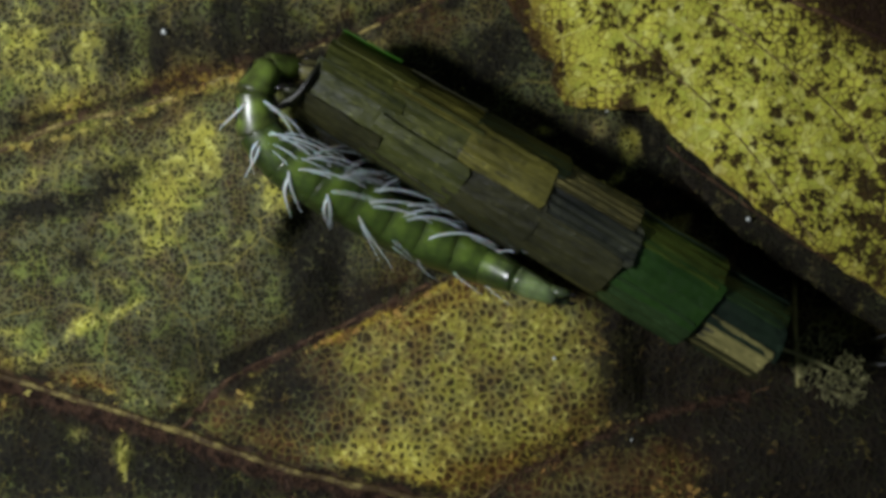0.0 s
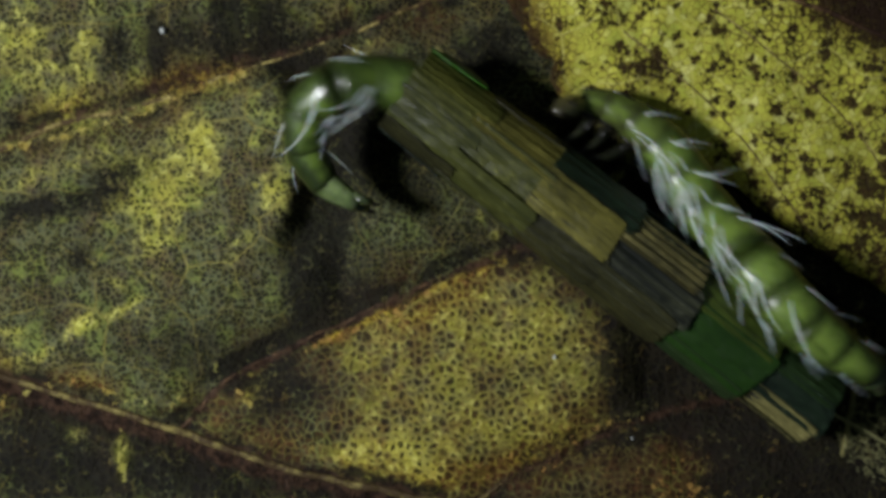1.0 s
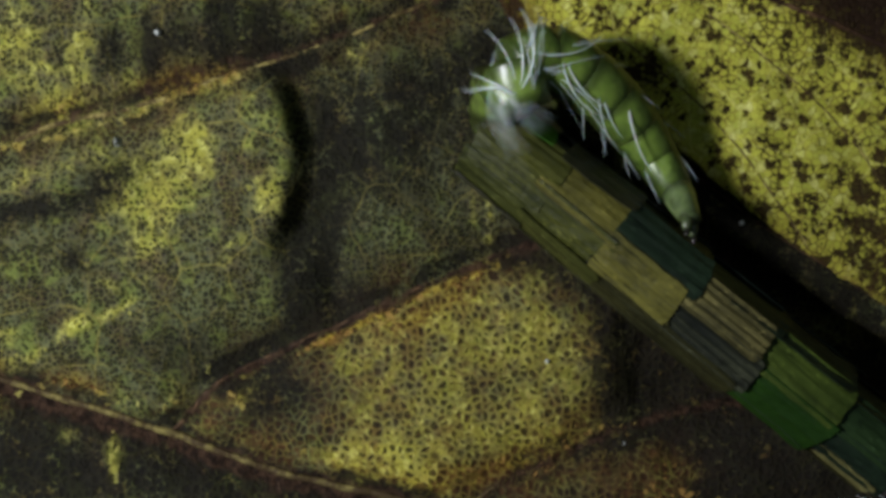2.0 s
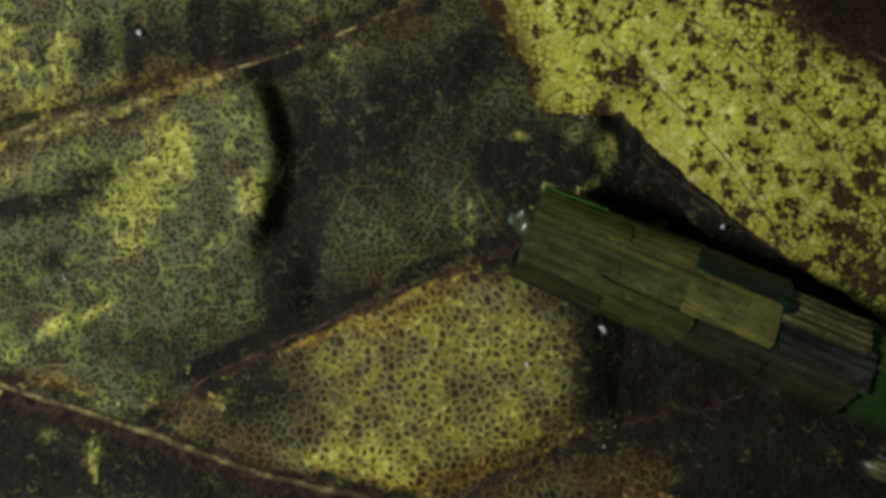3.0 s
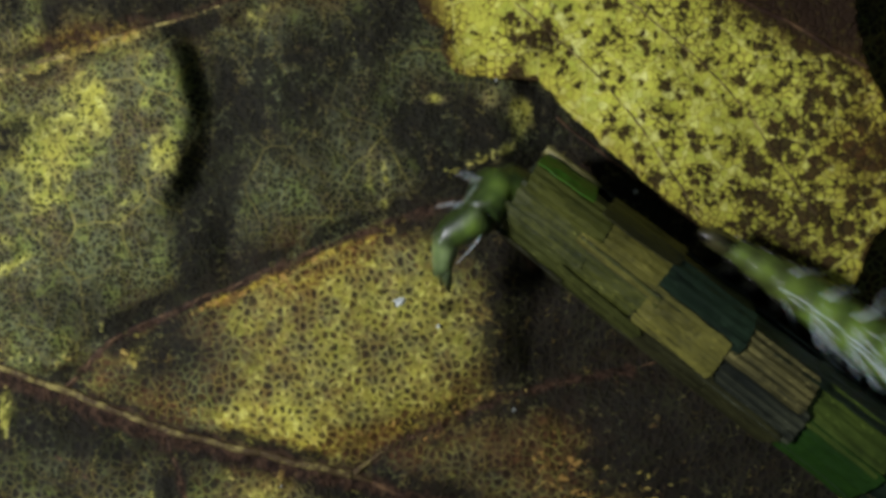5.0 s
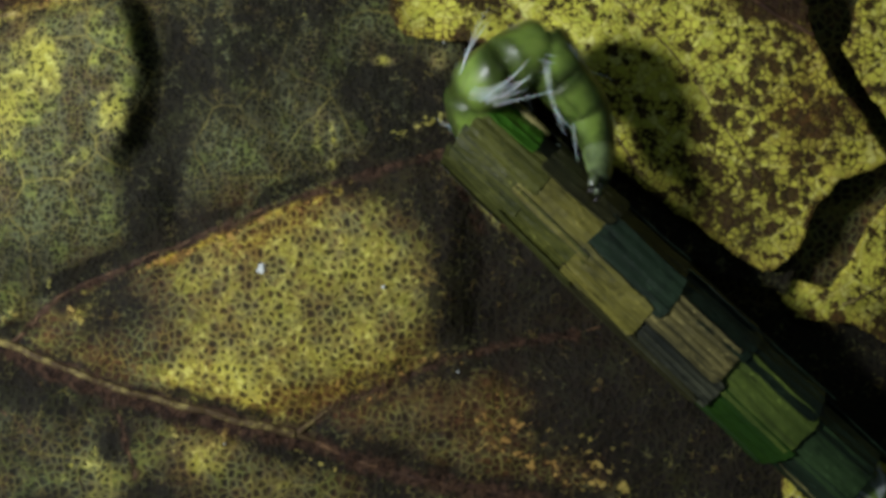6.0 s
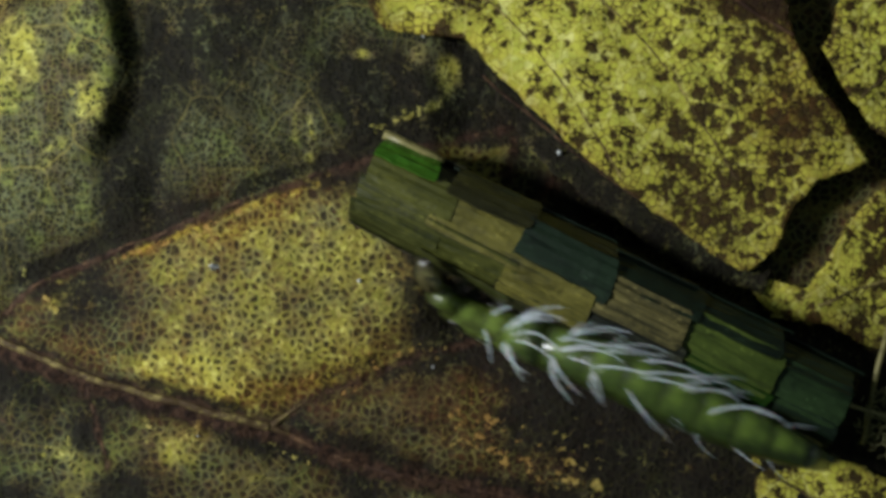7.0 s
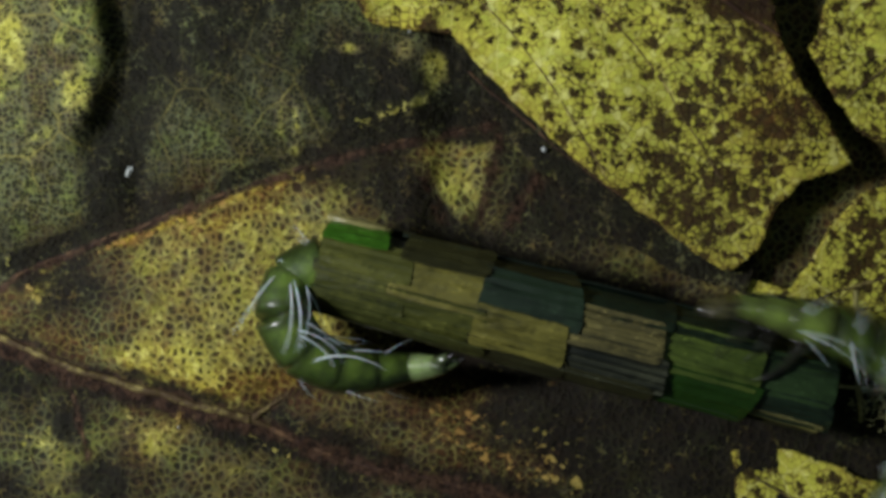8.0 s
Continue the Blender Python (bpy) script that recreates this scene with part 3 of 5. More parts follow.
PALE_CORNER = [(-8.0, -7.0, 1.1, 1.0, 0, 0.45), (-8.7, -9.0, 0.9, 0.6, 0, 0.35), (-3.0, -13.2, 1.2, 0.8, 0, 0.3), (0.8, -9.4, 0.7, 0.6, 0, 0.6), (-2.5, -8.9, 0.8, 0.5, 0, 0.5), (-17.8, 7.6, 1.1, 1.6, 20, 0.5), (-19.1, 9.6, 0.8, 1.0, 0, 0.6), (-15.8, 9.6, 0.6, 0.9, 0, 0.35), (-12.5, 3.1, 1.3, 1.6, 0, 0.45), (-12.3, 2.3, 0.7, 0.9, 0, 0.4), (-17.1, 3.6, 1.8, 0.5, 15, 0.35), (-16.2, -3.3, 0.9, 0.28, 42, 0.6), (-18.0, -4.8, 0.8, 0.28, 35, 0.6), (-14.2, -2.6, 0.9, 0.22, 20, 0.5), (-16.6, -8.4, 0.4, 0.35, 0, 1.1), (-14.5, -9.5, 0.28, 0.8, 0, 1.1)]
GLOOM_CORNER = [(-9.5, 10.0, 0.6, 1.5, 0, 1.0), (-12.9, 8.6, 0.5, 1.1, 0, 0.8), (-11.0, 9.1, 1.2, 1.2, 0, 0.5), (-15.4, 5.3, 0.9, 0.4, 25, 0.5), (-14.8, 8.9, 0.5, 1.3, -20, 0.35)]
RUST_CORNER = [(-10.5, 7.8, 1.6, 0.6, 15, 1.3), (-13.0, 7.4, 0.9, 0.5, 15, 0.8), (-16.6, 6.4, 1.6, 0.4, 25, 0.7), (-19.1, 4.6, 0.8, 0.4, 0, 0.7), (2.8, -9.8, 1.5, 0.6, 10, 0.5), (0.5, -9.9, 1.2, 0.5, 0, 0.6)]
GLOOM_BARE = [(8.7, -2.4, 1.6, 1.6, 0, 0.9), (9.3, -4.9, 2.0, 1.6, 0, 1.0), (11.4, -6.4, 2.2, 1.3, 0, 0.9), (17.3, -0.8, 2.2, 1.2, -20, 0.9), (15.8, -1.4, 1.4, 0.8, 0, 0.6), (13.0, -11.6, 2.4, 0.9, 0, 0.6), (13.5, -8.8, 4.5, 2.2, 0, 0.35), (20.0, -11.0, 4.5, 2.6, 0, 0.4), (6.0, -8.6, 2.5, 0.8, 10, 0.25)]
# dark beside the fold and upright streaks at the top paint in shadow
GLOOM_NORTH = [(-4.7, 4.9, 1.53, 3.57, 0, 0.6), (-1.6, 5.4, 2.81, 3.32, 0, 0.65), (1.2, 7.9, 2.04, 1.53, 0, 0.6), (3, 9.2, 1.53, 1.28, 0, 0.7), (-7.8, 10, 1.4, 1.79, 0, 1.1), (-9.8, 10.2, 0.51, 1.79, 0, 1), (-12.3, 9.7, 1.53, 1.28, 0, 0.6), (-14.6, 9, 0.77, 1.28, 0, 0.6), (-18.2, 1.8, 3.06, 0.56, 8, 1.2), (-14.6, 3.3, 1.79, 0.77, 15, 0.8), (-16.4, -0.4, 0.56, 0.64, 0, 0.9), (-10.8, -3.8, 1.53, 1.28, 0, 0.3)]
# the first four paint shade below the fold and above the side vein
GLOOM_WEST = [(-5.7, -1, 1.28, 2.81, -5, 1.1), (-3.7, -2.5, 0.77, 1.53, 0, 0.6), (-8, -4.6, 1.79, 0.56, 25, 1.3), (-9.8, -5.5, 1.02, 0.38, 30, 0.9), (-6.5, -6.4, 1.79, 1.15, 0, 0.8), (-8.3, -7.1, 1.28, 1.02, 0, 0.6), (-12.3, -4.6, 2.3, 1.02, 0, 0.45), (-16.2, -7.5, 4.08, 0.56, -17, 1), (-9.8, -9.5, 3.83, 0.51, -17, 0.9), (-11.8, -10.2, 5.1, 1.02, -12, 0.7), (-18.5, -9.2, 2.04, 1.79, 0, 0.9), (-4.7, -10.7, 3.06, 0.46, -12, 0.9), (-16.2, -10.7, 2.55, 0.77, 0, 0.6)]
GLOOM_EAST = [(8.6, -5.1, 1.28, 3.06, 0, 1), (11.4, -5.1, 2.81, 2.3, 0, 1.3), (5.5, 2.8, 1.53, 2.04, 0, 0.8), (7.6, 2.3, 1.28, 1.28, 0, 0.7), (4, 4.6, 1.79, 1.53, 0, 0.7), (13.9, -1, 2.81, 1.79, -30, 1), (18.8, -9.2, 4.85, 4.34, 0, 1.4), (12.4, -6.9, 1.79, 0.77, 0, 0.8), (16.2, -6.1, 2.81, 2.04, 0, 1.2), (5.8, 0, 1.53, 1.79, 0, 0.5), (18, -17, 6, 3.5, 0, 0.7), (30, -9.5, 7, 5, 0, 1.2)]
PITS = [(4.8, -12.4, 3.2, 0.9, -12, 0.6), (18.9, -10.4, 1.2, 0.9, 0, 1.0), (20.3, -13.0, 0.9, 1.0, 0, 0.9), (12.6, -10.6, 1.5, 0.6, 0, 0.4), (-6.8, -12.5, 0.7, 0.8, 0, 1.3), (-5.1, -15, 1, 0.9, 0, 1.3), (-4, -10.1, 0.35, 0.3, 0, 1.2), (5.8, -14.1, 1.1, 0.8, 0, 1.2), (21.6, -12.2, 1.6, 2, 0, 1), (0.9, -12.6, 2.5, 0.5, -15, 0.9), (-10, -15.6, 1.6, 0.7, 0, 0.8)]
RUST = [(10.6, -11.2, 2.6, 1.9, -10, 0.7), (13.5, -12.6, 3.0, 1.2, -15, 0.9), (6.0, -9.0, 2.2, 0.7, 25, 0.7), (11.0, -9.6, 1.8, 1.2, 0, 0.6), (-11.6, 7.7, 1.79, 0.46, 15, 1.5), (-16.2, -6.1, 1.53, 0.36, -10, 1.1), (-19.5, -7.1, 1.02, 0.51, 0, 0.9), (-0.6, -2.8, 2.3, 0.36, 25, 0.9), (2.2, -0.7, 1.79, 0.51, 25, 0.9), (-3.7, -3.4, 1.53, 0.31, 25, 1), (5.5, -9.2, 3.57, 1.02, 10, 0.45), (2.4, -10.2, 3.06, 0.64, 5, 0.4), (9.3, -9.2, 2.55, 1.53, 0, 0.6), (-0.1, 10.2, 1.53, 0.77, 20, 0.6), (6.5, 5.1, 1.53, 0.51, 0, 0.5), (11.6, 2.4, 2.04, 0.38, 15, 0.6), (-12.3, 9, 1.53, 1.28, 0, 0.4)]


# crumbs of sound tissue, mostly along the veins
CRUMBS = [([(10.8, -12.2), (13.6, -12.9), (16.2, -13.8)], 0.7, 0.55), ([(14.2, -11.4), (15.6, -11.8)], 0.5, 0.4), ([(4.2, -10.4), (5.5, -9.2), (7.2, -8.0), (9.0, -8.0)], 0.35, 0.5), ([(4.7, -7.5), (6.5, -8.2)], 0.4, 0.4), ([(9.8, -9.0), (12.0, -10.4)], 0.6, 0.35), ([(-19.6, 4.6), (-16.7, 5.3), (-14.1, 6.1), (-12.6, 6.7), (-10.4, 7.3), (-8.8, 7.9)], 0.32, 0.63), ([(-17.0, 5.8), (-17.1, 7.0)], 0.35, 0.67), ([(-14.4, 7.0), (-14.7, 7.9)], 0.22, 0.50), ([(-16.3, 8.4), (-15.9, 9.6)], 0.35, 0.42),
          ([(-20.4, -4.2), (-18.4, -4.9), (-17.6, -4.7), (-16.1, -3.4), (-13.5, -2.6)], 0.26, 0.5), ([(-19.9, -6.9), (-17.4, -6.1), (-16.0, -6.1), (-14.8, -6.8), (-13.6, -7.1)], 0.3, 0.52), ([(-14.6, -8.5), (-14.3, -10.3)], 0.26, 0.63), ([(-16.9, -8.6), (-16.3, -8.2)], 0.25, 0.50),
          ([(-9.2, -6.5), (-8.8, -7.0)], 0.3, 0.59), ([(-10.2, -5.2), (-10.4, -6.2)], 0.2, 0.50), ([(-6.2, -4.6), (-4.9, -4.0), (-2.6, -3.2), (-0.5, -2.1), (1.2, -1.3)], 0.26, 0.50), ([(-12.3, -7.1), (-11.8, -6.8)], 0.25, 0.46),
          ([(-4.4, -9.3), (-1.4, -9.3), (0.4, -10.2)], 0.5, 0.42), ([(1.2, -12.7), (3.0, -13.4)], 0.4, 0.38), ([(-8.8, -14.0), (-7.6, -13.4)], 0.5, 0.46), ([(-3.0, -12.9), (-1.9, -12.3)], 0.5, 0.42),
          ([(8.7, 5.2), (8.7, 4.2), (7.7, 3.1), (6.4, 2.6), (5.2, 2.1)], 0.3, 0.52), ([(6.6, 5.6), (7.3, 5.0)], 0.25, 0.46), ([(4.3, 5.4), (5.1, 5.3)], 0.22, 0.42), ([(2.5, 2.2), (2.35, 1.3)], 0.16, 0.63), ([(2.45, 0.6), (2.4, 0.4)], 0.2, 0.50),
          ([(13.0, 1.3), (13.5, 0.9)], 0.35, 0.50), ([(-8.1, 2.9), (-7.5, 2.3)], 0.4, 0.50), ([(-3.9, 8.9), (-3.1, 8.3), (-2.6, 7.3)], 0.28, 0.38), ([(0.4, 8.6), (0.9, 7.6), (1.0, 6.6)], 0.2, 0.42)]
# brown bark beside the veins
BANKS = [([(-27, -3.6), (-20, -6.0), (-16.2, -7.3), (-12.0, -8.6), (-7.0, -10.2), (-2.1, -11.3), (1.25, -12.0)], 0.62, 1.0), ([(1.25, -11.8), (4.4, -13.0), (6.6, -13.6), (10.6, -14.1), (18, -15.5)], 0.6, 0.9), ([(1.25, -11.8), (3.2, -10.3), (4.9, -9.6), (7.7, -8.2), (10.6, -7.4), (13.9, -6.7)], 0.3, 0.75),
         ([(-12.0, -8.3), (-11.2, -7.5), (-10.3, -6.4), (-8.8, -5.5), (-4.7, -3.6), (-1.6, -2.1), (1.0, -1.0), (3.4, 0.0)], 0.26, 0.75), ([(3.4, 0.0), (7.1, 1.2), (10.4, 2.2), (12.4, 2.8)], 0.34, 0.62), ([(11.7, 1.9), (11.3, 0.0), (11.0, -2.1)], 0.35, 0.8), ([(14.2, 1.2), (13.3, -0.5), (12.4, -2.0)], 0.55, 0.75),
         ([(-19.5, 5.0), (-15.0, 6.6), (-12.0, 7.7), (-9.0, 8.6)], 0.4, 0.6), ([(-7.1, -10.4), (-6.5, -12.0), (-5.8, -13.9)], 0.25, 0.7), ([(-9.0, 8.2), (-4.0, 9.9), (1.0, 11.8)], 0.26, 0.7), ([(7.9, 1.0), (8.6, -0.5), (9.4, -2.0)], 0.5, 0.6)]
# painted shade for the black gap round the curled lobe, and smooth blackened patches
SHADE_AND_BLACKENING = [([(3.2, 0.3), (6.1, 1.6), (7.8, 2.3), (9.4, 4.0), (9.6, 5.1), (8.4, 6.1)], 0.42, 1.3), ([(-19.6, 1.8), (-17.0, 2.1), (-14.4, 2.8)], 0.4, 1.0), ([(-13.0, 10.6), (-13.0, 8.0)], 0.35, 0.9), ([(-9.6, 11.5), (-9.3, 8.8)], 0.5, 1.0), ([(14.0, 0.9), (13.2, -0.6), (12.3, -2.2)], 0.14, 1.2), ([(-19.9, 5.9), (-19.3, 5.6)], 0.4, 1.0),
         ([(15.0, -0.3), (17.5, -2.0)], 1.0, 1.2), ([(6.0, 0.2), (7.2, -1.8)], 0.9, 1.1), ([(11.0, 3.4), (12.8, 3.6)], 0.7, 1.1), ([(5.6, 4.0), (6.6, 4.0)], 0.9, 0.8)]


def litter():
    x, y = np.arange(-30, 42, 0.13), np.arange(-22, 20, 0.13)
    X, Y = np.meshgrid(x, y)
    Z = litter_height(X, Y)
    ribs = np.full(X.shape, 9.0)
    for v in (MIDRIB, FORK, SIDE_A, SIDE_B, SIDE_C):
        ribs = np.minimum(ribs, away(X, Y, v)[0])
    side_a = np.interp(X, SIDE_A[:, 0], SIDE_A[:, 1])
    side_b = np.interp(X, SIDE_B[:, 0], SIDE_B[:, 1], right=9.0)
    low = np.interp(X, np.r_[MIDRIB[:, 0], SIDE_C[:, 0]], np.r_[MIDRIB[:, 1], SIDE_C[:, 1]])
    fold = np.interp(Y, FOLD[::-1, 1], FOLD[::-1, 0])
    drift = 1.2 * rough(X, Y, 0.35, 71)
    above = smooth(Y - side_a, -0.3, 0.3)
    field = smooth(Y - side_b, -0.3, 0.3) * (1 - above)
    tongue = (1 - smooth(Y - side_b, -0.3, 0.3)) * smooth(Y - low, -0.4, 0.4)
    west = 1 - smooth(X - fold + drift, -1.5, 0.5)
    under = 1 - smooth(Y - low, -0.4, 0.4)
    base = 0.3 * above + field * (0.02 + 0.22 * west) + tongue * (0.06 + 0.27 * smooth(X + drift, -8.0, -4.0)) + 0.13 * under
    pale = base + 0.16 * rough(X, Y, 0.28, 73) + sum(blots(X, Y, spots) for spots in (PALE_WEST, PALE_SOUTH_WEST, PALE_MIDDLE, PALE_EAST, PALE_CELLS, PALE_HOOK, PALE_CORNER))
    crumbs = np.clip(0.35 + 1.1 * rough(X, Y, 1.3, 77), 0, 1.3)
    rim = np.exp(-((Y - side_b + 0.4) / 0.22) ** 2) * smooth(X, -10, -8) * (1 - smooth(X, 2.5, 3.5))
    hem = np.exp(-((Y - low - 0.9) / 0.4) ** 2) * smooth(X, -6, -4) * (1 - smooth(X, 5, 6.5))
    pale += (0.8 * rim + 0.4 * hem) * crumbs
    pale = np.where(pale > 0.7, 0.7 + 0.3 * (pale - 0.7), pale)
    gloom = 0.1 + 0.26 * under + 0.18 * field * (1 - west) + 0.12 * np.maximum(0, rough(X, Y, 0.45, 81)) - 0.7 * rim * crumbs + sum(blots(X, Y, spots) for spots in (GLOOM_NORTH, GLOOM_WEST, GLOOM_EAST, GLOOM_HOOK, GLOOM_CORNER, GLOOM_BARE, PITS)) - 0.8 * blots(X, Y, PALE_HOOK)
    gloom += 0.75 * np.exp(-((ribs - 0.4) / 0.42) ** 2) * np.clip(0.7 + 0.8 * rough(X, Y, 0.9, 61), 0, 1.6)
    crumb = np.maximum(strokes(X, Y, CRUMBS), 0.42 * blots(X, Y, [(10.6, -11.2, 2.6, 1.9, -10, 1.0), (14.5, -12.4, 2.2, 1.2, -15, 0.9), (-2.5, -12.5, 2.0, 1.0, -10, 1.2), (-7.8, -13.4, 1.2, 0.9, 0, 1.0), (2.5, -9.8, 3.0, 0.6, 8, 0.9), (-5.5, -9.2, 1.6, 0.5, -12, 0.7)]))
    bank = strokes(X, Y, BANKS)
    net_patch = smooth(inside(X, Y, [(7.9, 1.0), (11.6, 1.9), (11.2, -0.6), (10.1, -2.3), (8.7, -0.5)]), -0.15, 0.25)
    pale += 0.04 * net_patch
    gloom = np.clip(np.maximum(gloom, strokes(X, Y, SHADE_AND_BLACKENING)) - 0.8 * net_patch - 0.6 * crumb, 0, 1.3)
    red = 0.02 + 0.6 * rim + 0.25 * hem + 0.3 * tongue + 0.25 * under * smooth(X, -9.0, -3.0) + 0.5 * np.exp(-((ribs - 0.6) / 0.7) ** 2) * np.clip(0.6 + 0.9 * rough(X, Y, 0.7, 63), 0, 1.5) + 0.75 * blots(X, Y, RUST + RUST_CORNER)
    Z = Z + 0.14 * crumb * np.clip(0.4 + rough(X, Y, 2.2, 97, 2), 0, 1.2) - 0.05 * np.clip(rough(X, Y, 2.6, 98, 2), 0, 1)
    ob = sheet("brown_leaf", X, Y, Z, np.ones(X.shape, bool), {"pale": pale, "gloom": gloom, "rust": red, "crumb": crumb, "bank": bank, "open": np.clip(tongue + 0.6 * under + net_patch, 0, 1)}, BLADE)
    tagged(ob, "broad decaying brown and olive leaf with a pale net of veins", "leaf")
    for path, wide, mat in ((MIDRIB, (0.15, 0.17), RIB), (FORK[:3], (0.16, 0.07), RIB), (FORK, (0.13, 0.08), RIB_DARK), (SIDE_A, (0.17, 0.08), RIB_YELLOW), (SIDE_B, (0.1, 0.055), RIB_DARK), (SIDE_C[:5], (0.14, 0.05), RIB), (SIDE_C[3:], (0.075, 0.05), RIB_DARK), (SIDE_D, (0.07, 0.04), RIB_DARK), (SIDE_E, (0.08, 0.05), RIB_DARK)):
        rib(ob, path, wide, mat, litter_height, 0.02 if mat is RIB else -0.04)


def rib(parent, path, wide, mat, height, lift=0.02):
    bm = bmesh.new()
    fine = curve_through(path, 180)
    wob = rough(fine[:, 0], fine[:, 1], 0.8, 21)
    grit = rough(fine[:, 0], fine[:, 1], 2.6, 23)
    z = height(fine[:, 0], fine[:, 1]) - 0.05 * np.abs(grit)
    radii = [MM * (wide[0] + (wide[1] - wide[0]) * i / 179) * (1 + 0.2 * wob[i] + 0.1 * grit[i]) for i in range(180)]
    tube(bm, [(MM * (p[0] + 0.05 * wob[i]), MM * (p[1] + 0.06 * wob[-i]), MM * (z[i] + lift)) for i, p in enumerate(fine)], radii, 8, 0.7)
    part("vein", bm, mat, parent)


def inside(X, Y, outline):
    """Signed distance to a closed outline, positive within."""
    p = np.array(outline + outline[:1], float)
    d, _ = away(X, Y, p)
    odd = np.zeros(X.shape, bool)
    for a, b in zip(p[:-1], p[1:]):
        if a[1] == b[1]:
            continue
        odd ^= ((a[1] > Y) != (b[1] > Y)) & (X < (b[0] - a[0]) * (Y - a[1]) / (b[1] - a[1]) + a[0])
    return np.where(odd, d, -d)


def loose_leaf(name, outline, height, spots, label, ragged=0.12, step=0.16, mat=YELLOW):
    xs, ys = [p[0] for p in outline], [p[1] for p in outline]
    X, Y = np.meshgrid(np.arange(min(xs) - 1, max(xs) + 1, step), np.arange(min(ys) - 1, max(ys) + 1, step))
    D = inside(X, Y, outline) + ragged * rough(X, Y, 1.1, 31, 3)
    gy, gx = np.gradient(D, step)
    size = np.maximum(np.hypot(gx, gy), 0.3)
    pull = np.where((D < 0.6 * step) & (D > -1.3 * step), -D, 0) / size
    keep = D > -0.7 * step
    X, Y = X + gx / size * pull, Y + gy / size * pull
    Z = height(X, Y)
    pale, gloom, red = spots(X, Y, D)
    ob = sheet(name, X, Y, Z, keep, {"pale": pale, "gloom": gloom, "rust": red}, mat, 0.14)
    return tagged(ob, label, "leaf")


def yellow_height(X, Y):
    return 1.15 + 0.2 * rough(X, Y, 0.2, 7) + 0.05 * rough(X, Y, 1.0, 8) + 0.25 * np.exp(-((X - 26) / 3) ** 2) + 0.03 * (Y - 3)


def yellow_stains(X, Y, D):
    pale = 0.62 + blots(X, Y, [(14, 5.5, 4.5, 2.5, -40, 0.3), (11, 4.5, 2.0, 1.0, -40, 0.3), (22, 5, 4, 3, 0, -0.15)])
    gloom = 0.0 + blots(X, Y, [(3.6, 9.5, 1.0, 3.0, 28, 1.0), (21.5, 9.5, 4.0, 1.5, -30, 1.0), (19.0, 10.8, 4.0, 1.6, -30, 1.2), (19.0, 2.5, 6.0, 5.0, -30, 0.2), (17.5, 12.0, 5.0, 1.0, -20, 0.5), (20.5, -1.5, 2.4, 1.4, -35, 0.55), (9.2, 7.7, 0.9, 0.7, 0, 0.7), (24.5, 3.2, 1.6, 1.0, 40, 0.5)])
    red = 0.1 + 0.6 * np.exp(-np.maximum(D, 0) / 0.4) + blots(X, Y, [(23.5, 3.5, 1.6, 2.5, 0, 0.6), (3.8, 10, 1.2, 2.5, 25, 0.7), (20, 9, 4, 0.8, -25, 0.6)])
    return pale, gloom, red


def plain_stains(X, Y, D):
    pale = 0.6 + 0.25 * rough(X, Y, 0.3, 17)
    gloom = 0.25 * np.maximum(0, rough(X, Y, 0.35, 19)) + blots(X, Y, [(25.5, -4.6, 1.2, 0.6, 0, 0.3), (30, -6.8, 3, 1.2, 0, 0.9), (27.5, -4.9, 1.0, 0.5, 0, 0.4)])
    red = 0.1 + 0.4 * np.exp(-np.maximum(D, 0) / 0.5)
    return pale, gloom, red


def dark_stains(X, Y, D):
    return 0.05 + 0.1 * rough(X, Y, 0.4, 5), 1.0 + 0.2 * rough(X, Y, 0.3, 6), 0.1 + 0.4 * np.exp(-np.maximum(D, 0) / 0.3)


# ---- the case: a tube of cut leaf plates ----
RINGS = [  # start, end, radius at the front, radius at the back
    (0.0, 3.65, 1.97, 2.12), (3.45, 7.3, 1.99, 2.2), (7.1, 11.0, 2.08, 2.25), (10.8, 15.0, 2.06, 2.19), (14.8, 19.0, 1.94, 2.07), (18.8, 22.5, 1.71, 1.8)]
PLATES = [  # angle from the top towards the far side, and stuff, ring by ring
    ((60, "green"), (22, "olive"), (-16, "olive"), (-52, "fern"), (-100, "brown"), (-150, "dusk"), (160, "dusk"), (115, "brown")),
    ((55, "brown"), (12, "tan"), (-30, "olive"), (-76, "fern"), (-125, "brown"), (-172, "dusk"), (143, "dusk"), (100, "dusk")),
    ((64, "brown"), (22, "dusk"), (-22, "tan"), (-62, "brown"), (-112, "brown"), (-158, "dusk"), (156, "brown"), (110, "dusk")),
    ((50, "dusk"), (8, "striped"), (-30, "grey"), (-74, "brown"), (-120, "brown"), (-165, "dusk"), (148, "dusk"), (100, "dusk")),
    ((54, "dusk"), (10, "moss_light"), (-46, "green_dark"), (-98, "moss"), (-145, "brown"), (168, "dusk"), (110, "dusk")),
    ((60, "dusk"), (10, "moss"), (-38, "dusk"), (-78, "straw"), (-125, "brown"), (175, "dusk"), (118, "dusk"))]
STUFF = {"green": GREEN_BRIGHT, "olive": OLIVE, "brown": BROWN, "dusk": DUSK, "striped": STRIPED, "grey": GREY, "moss": MOSS, "moss_light": LIME, "green_dark": GREEN, "straw": STRAW, "tan": TAN, "fern": FERN}


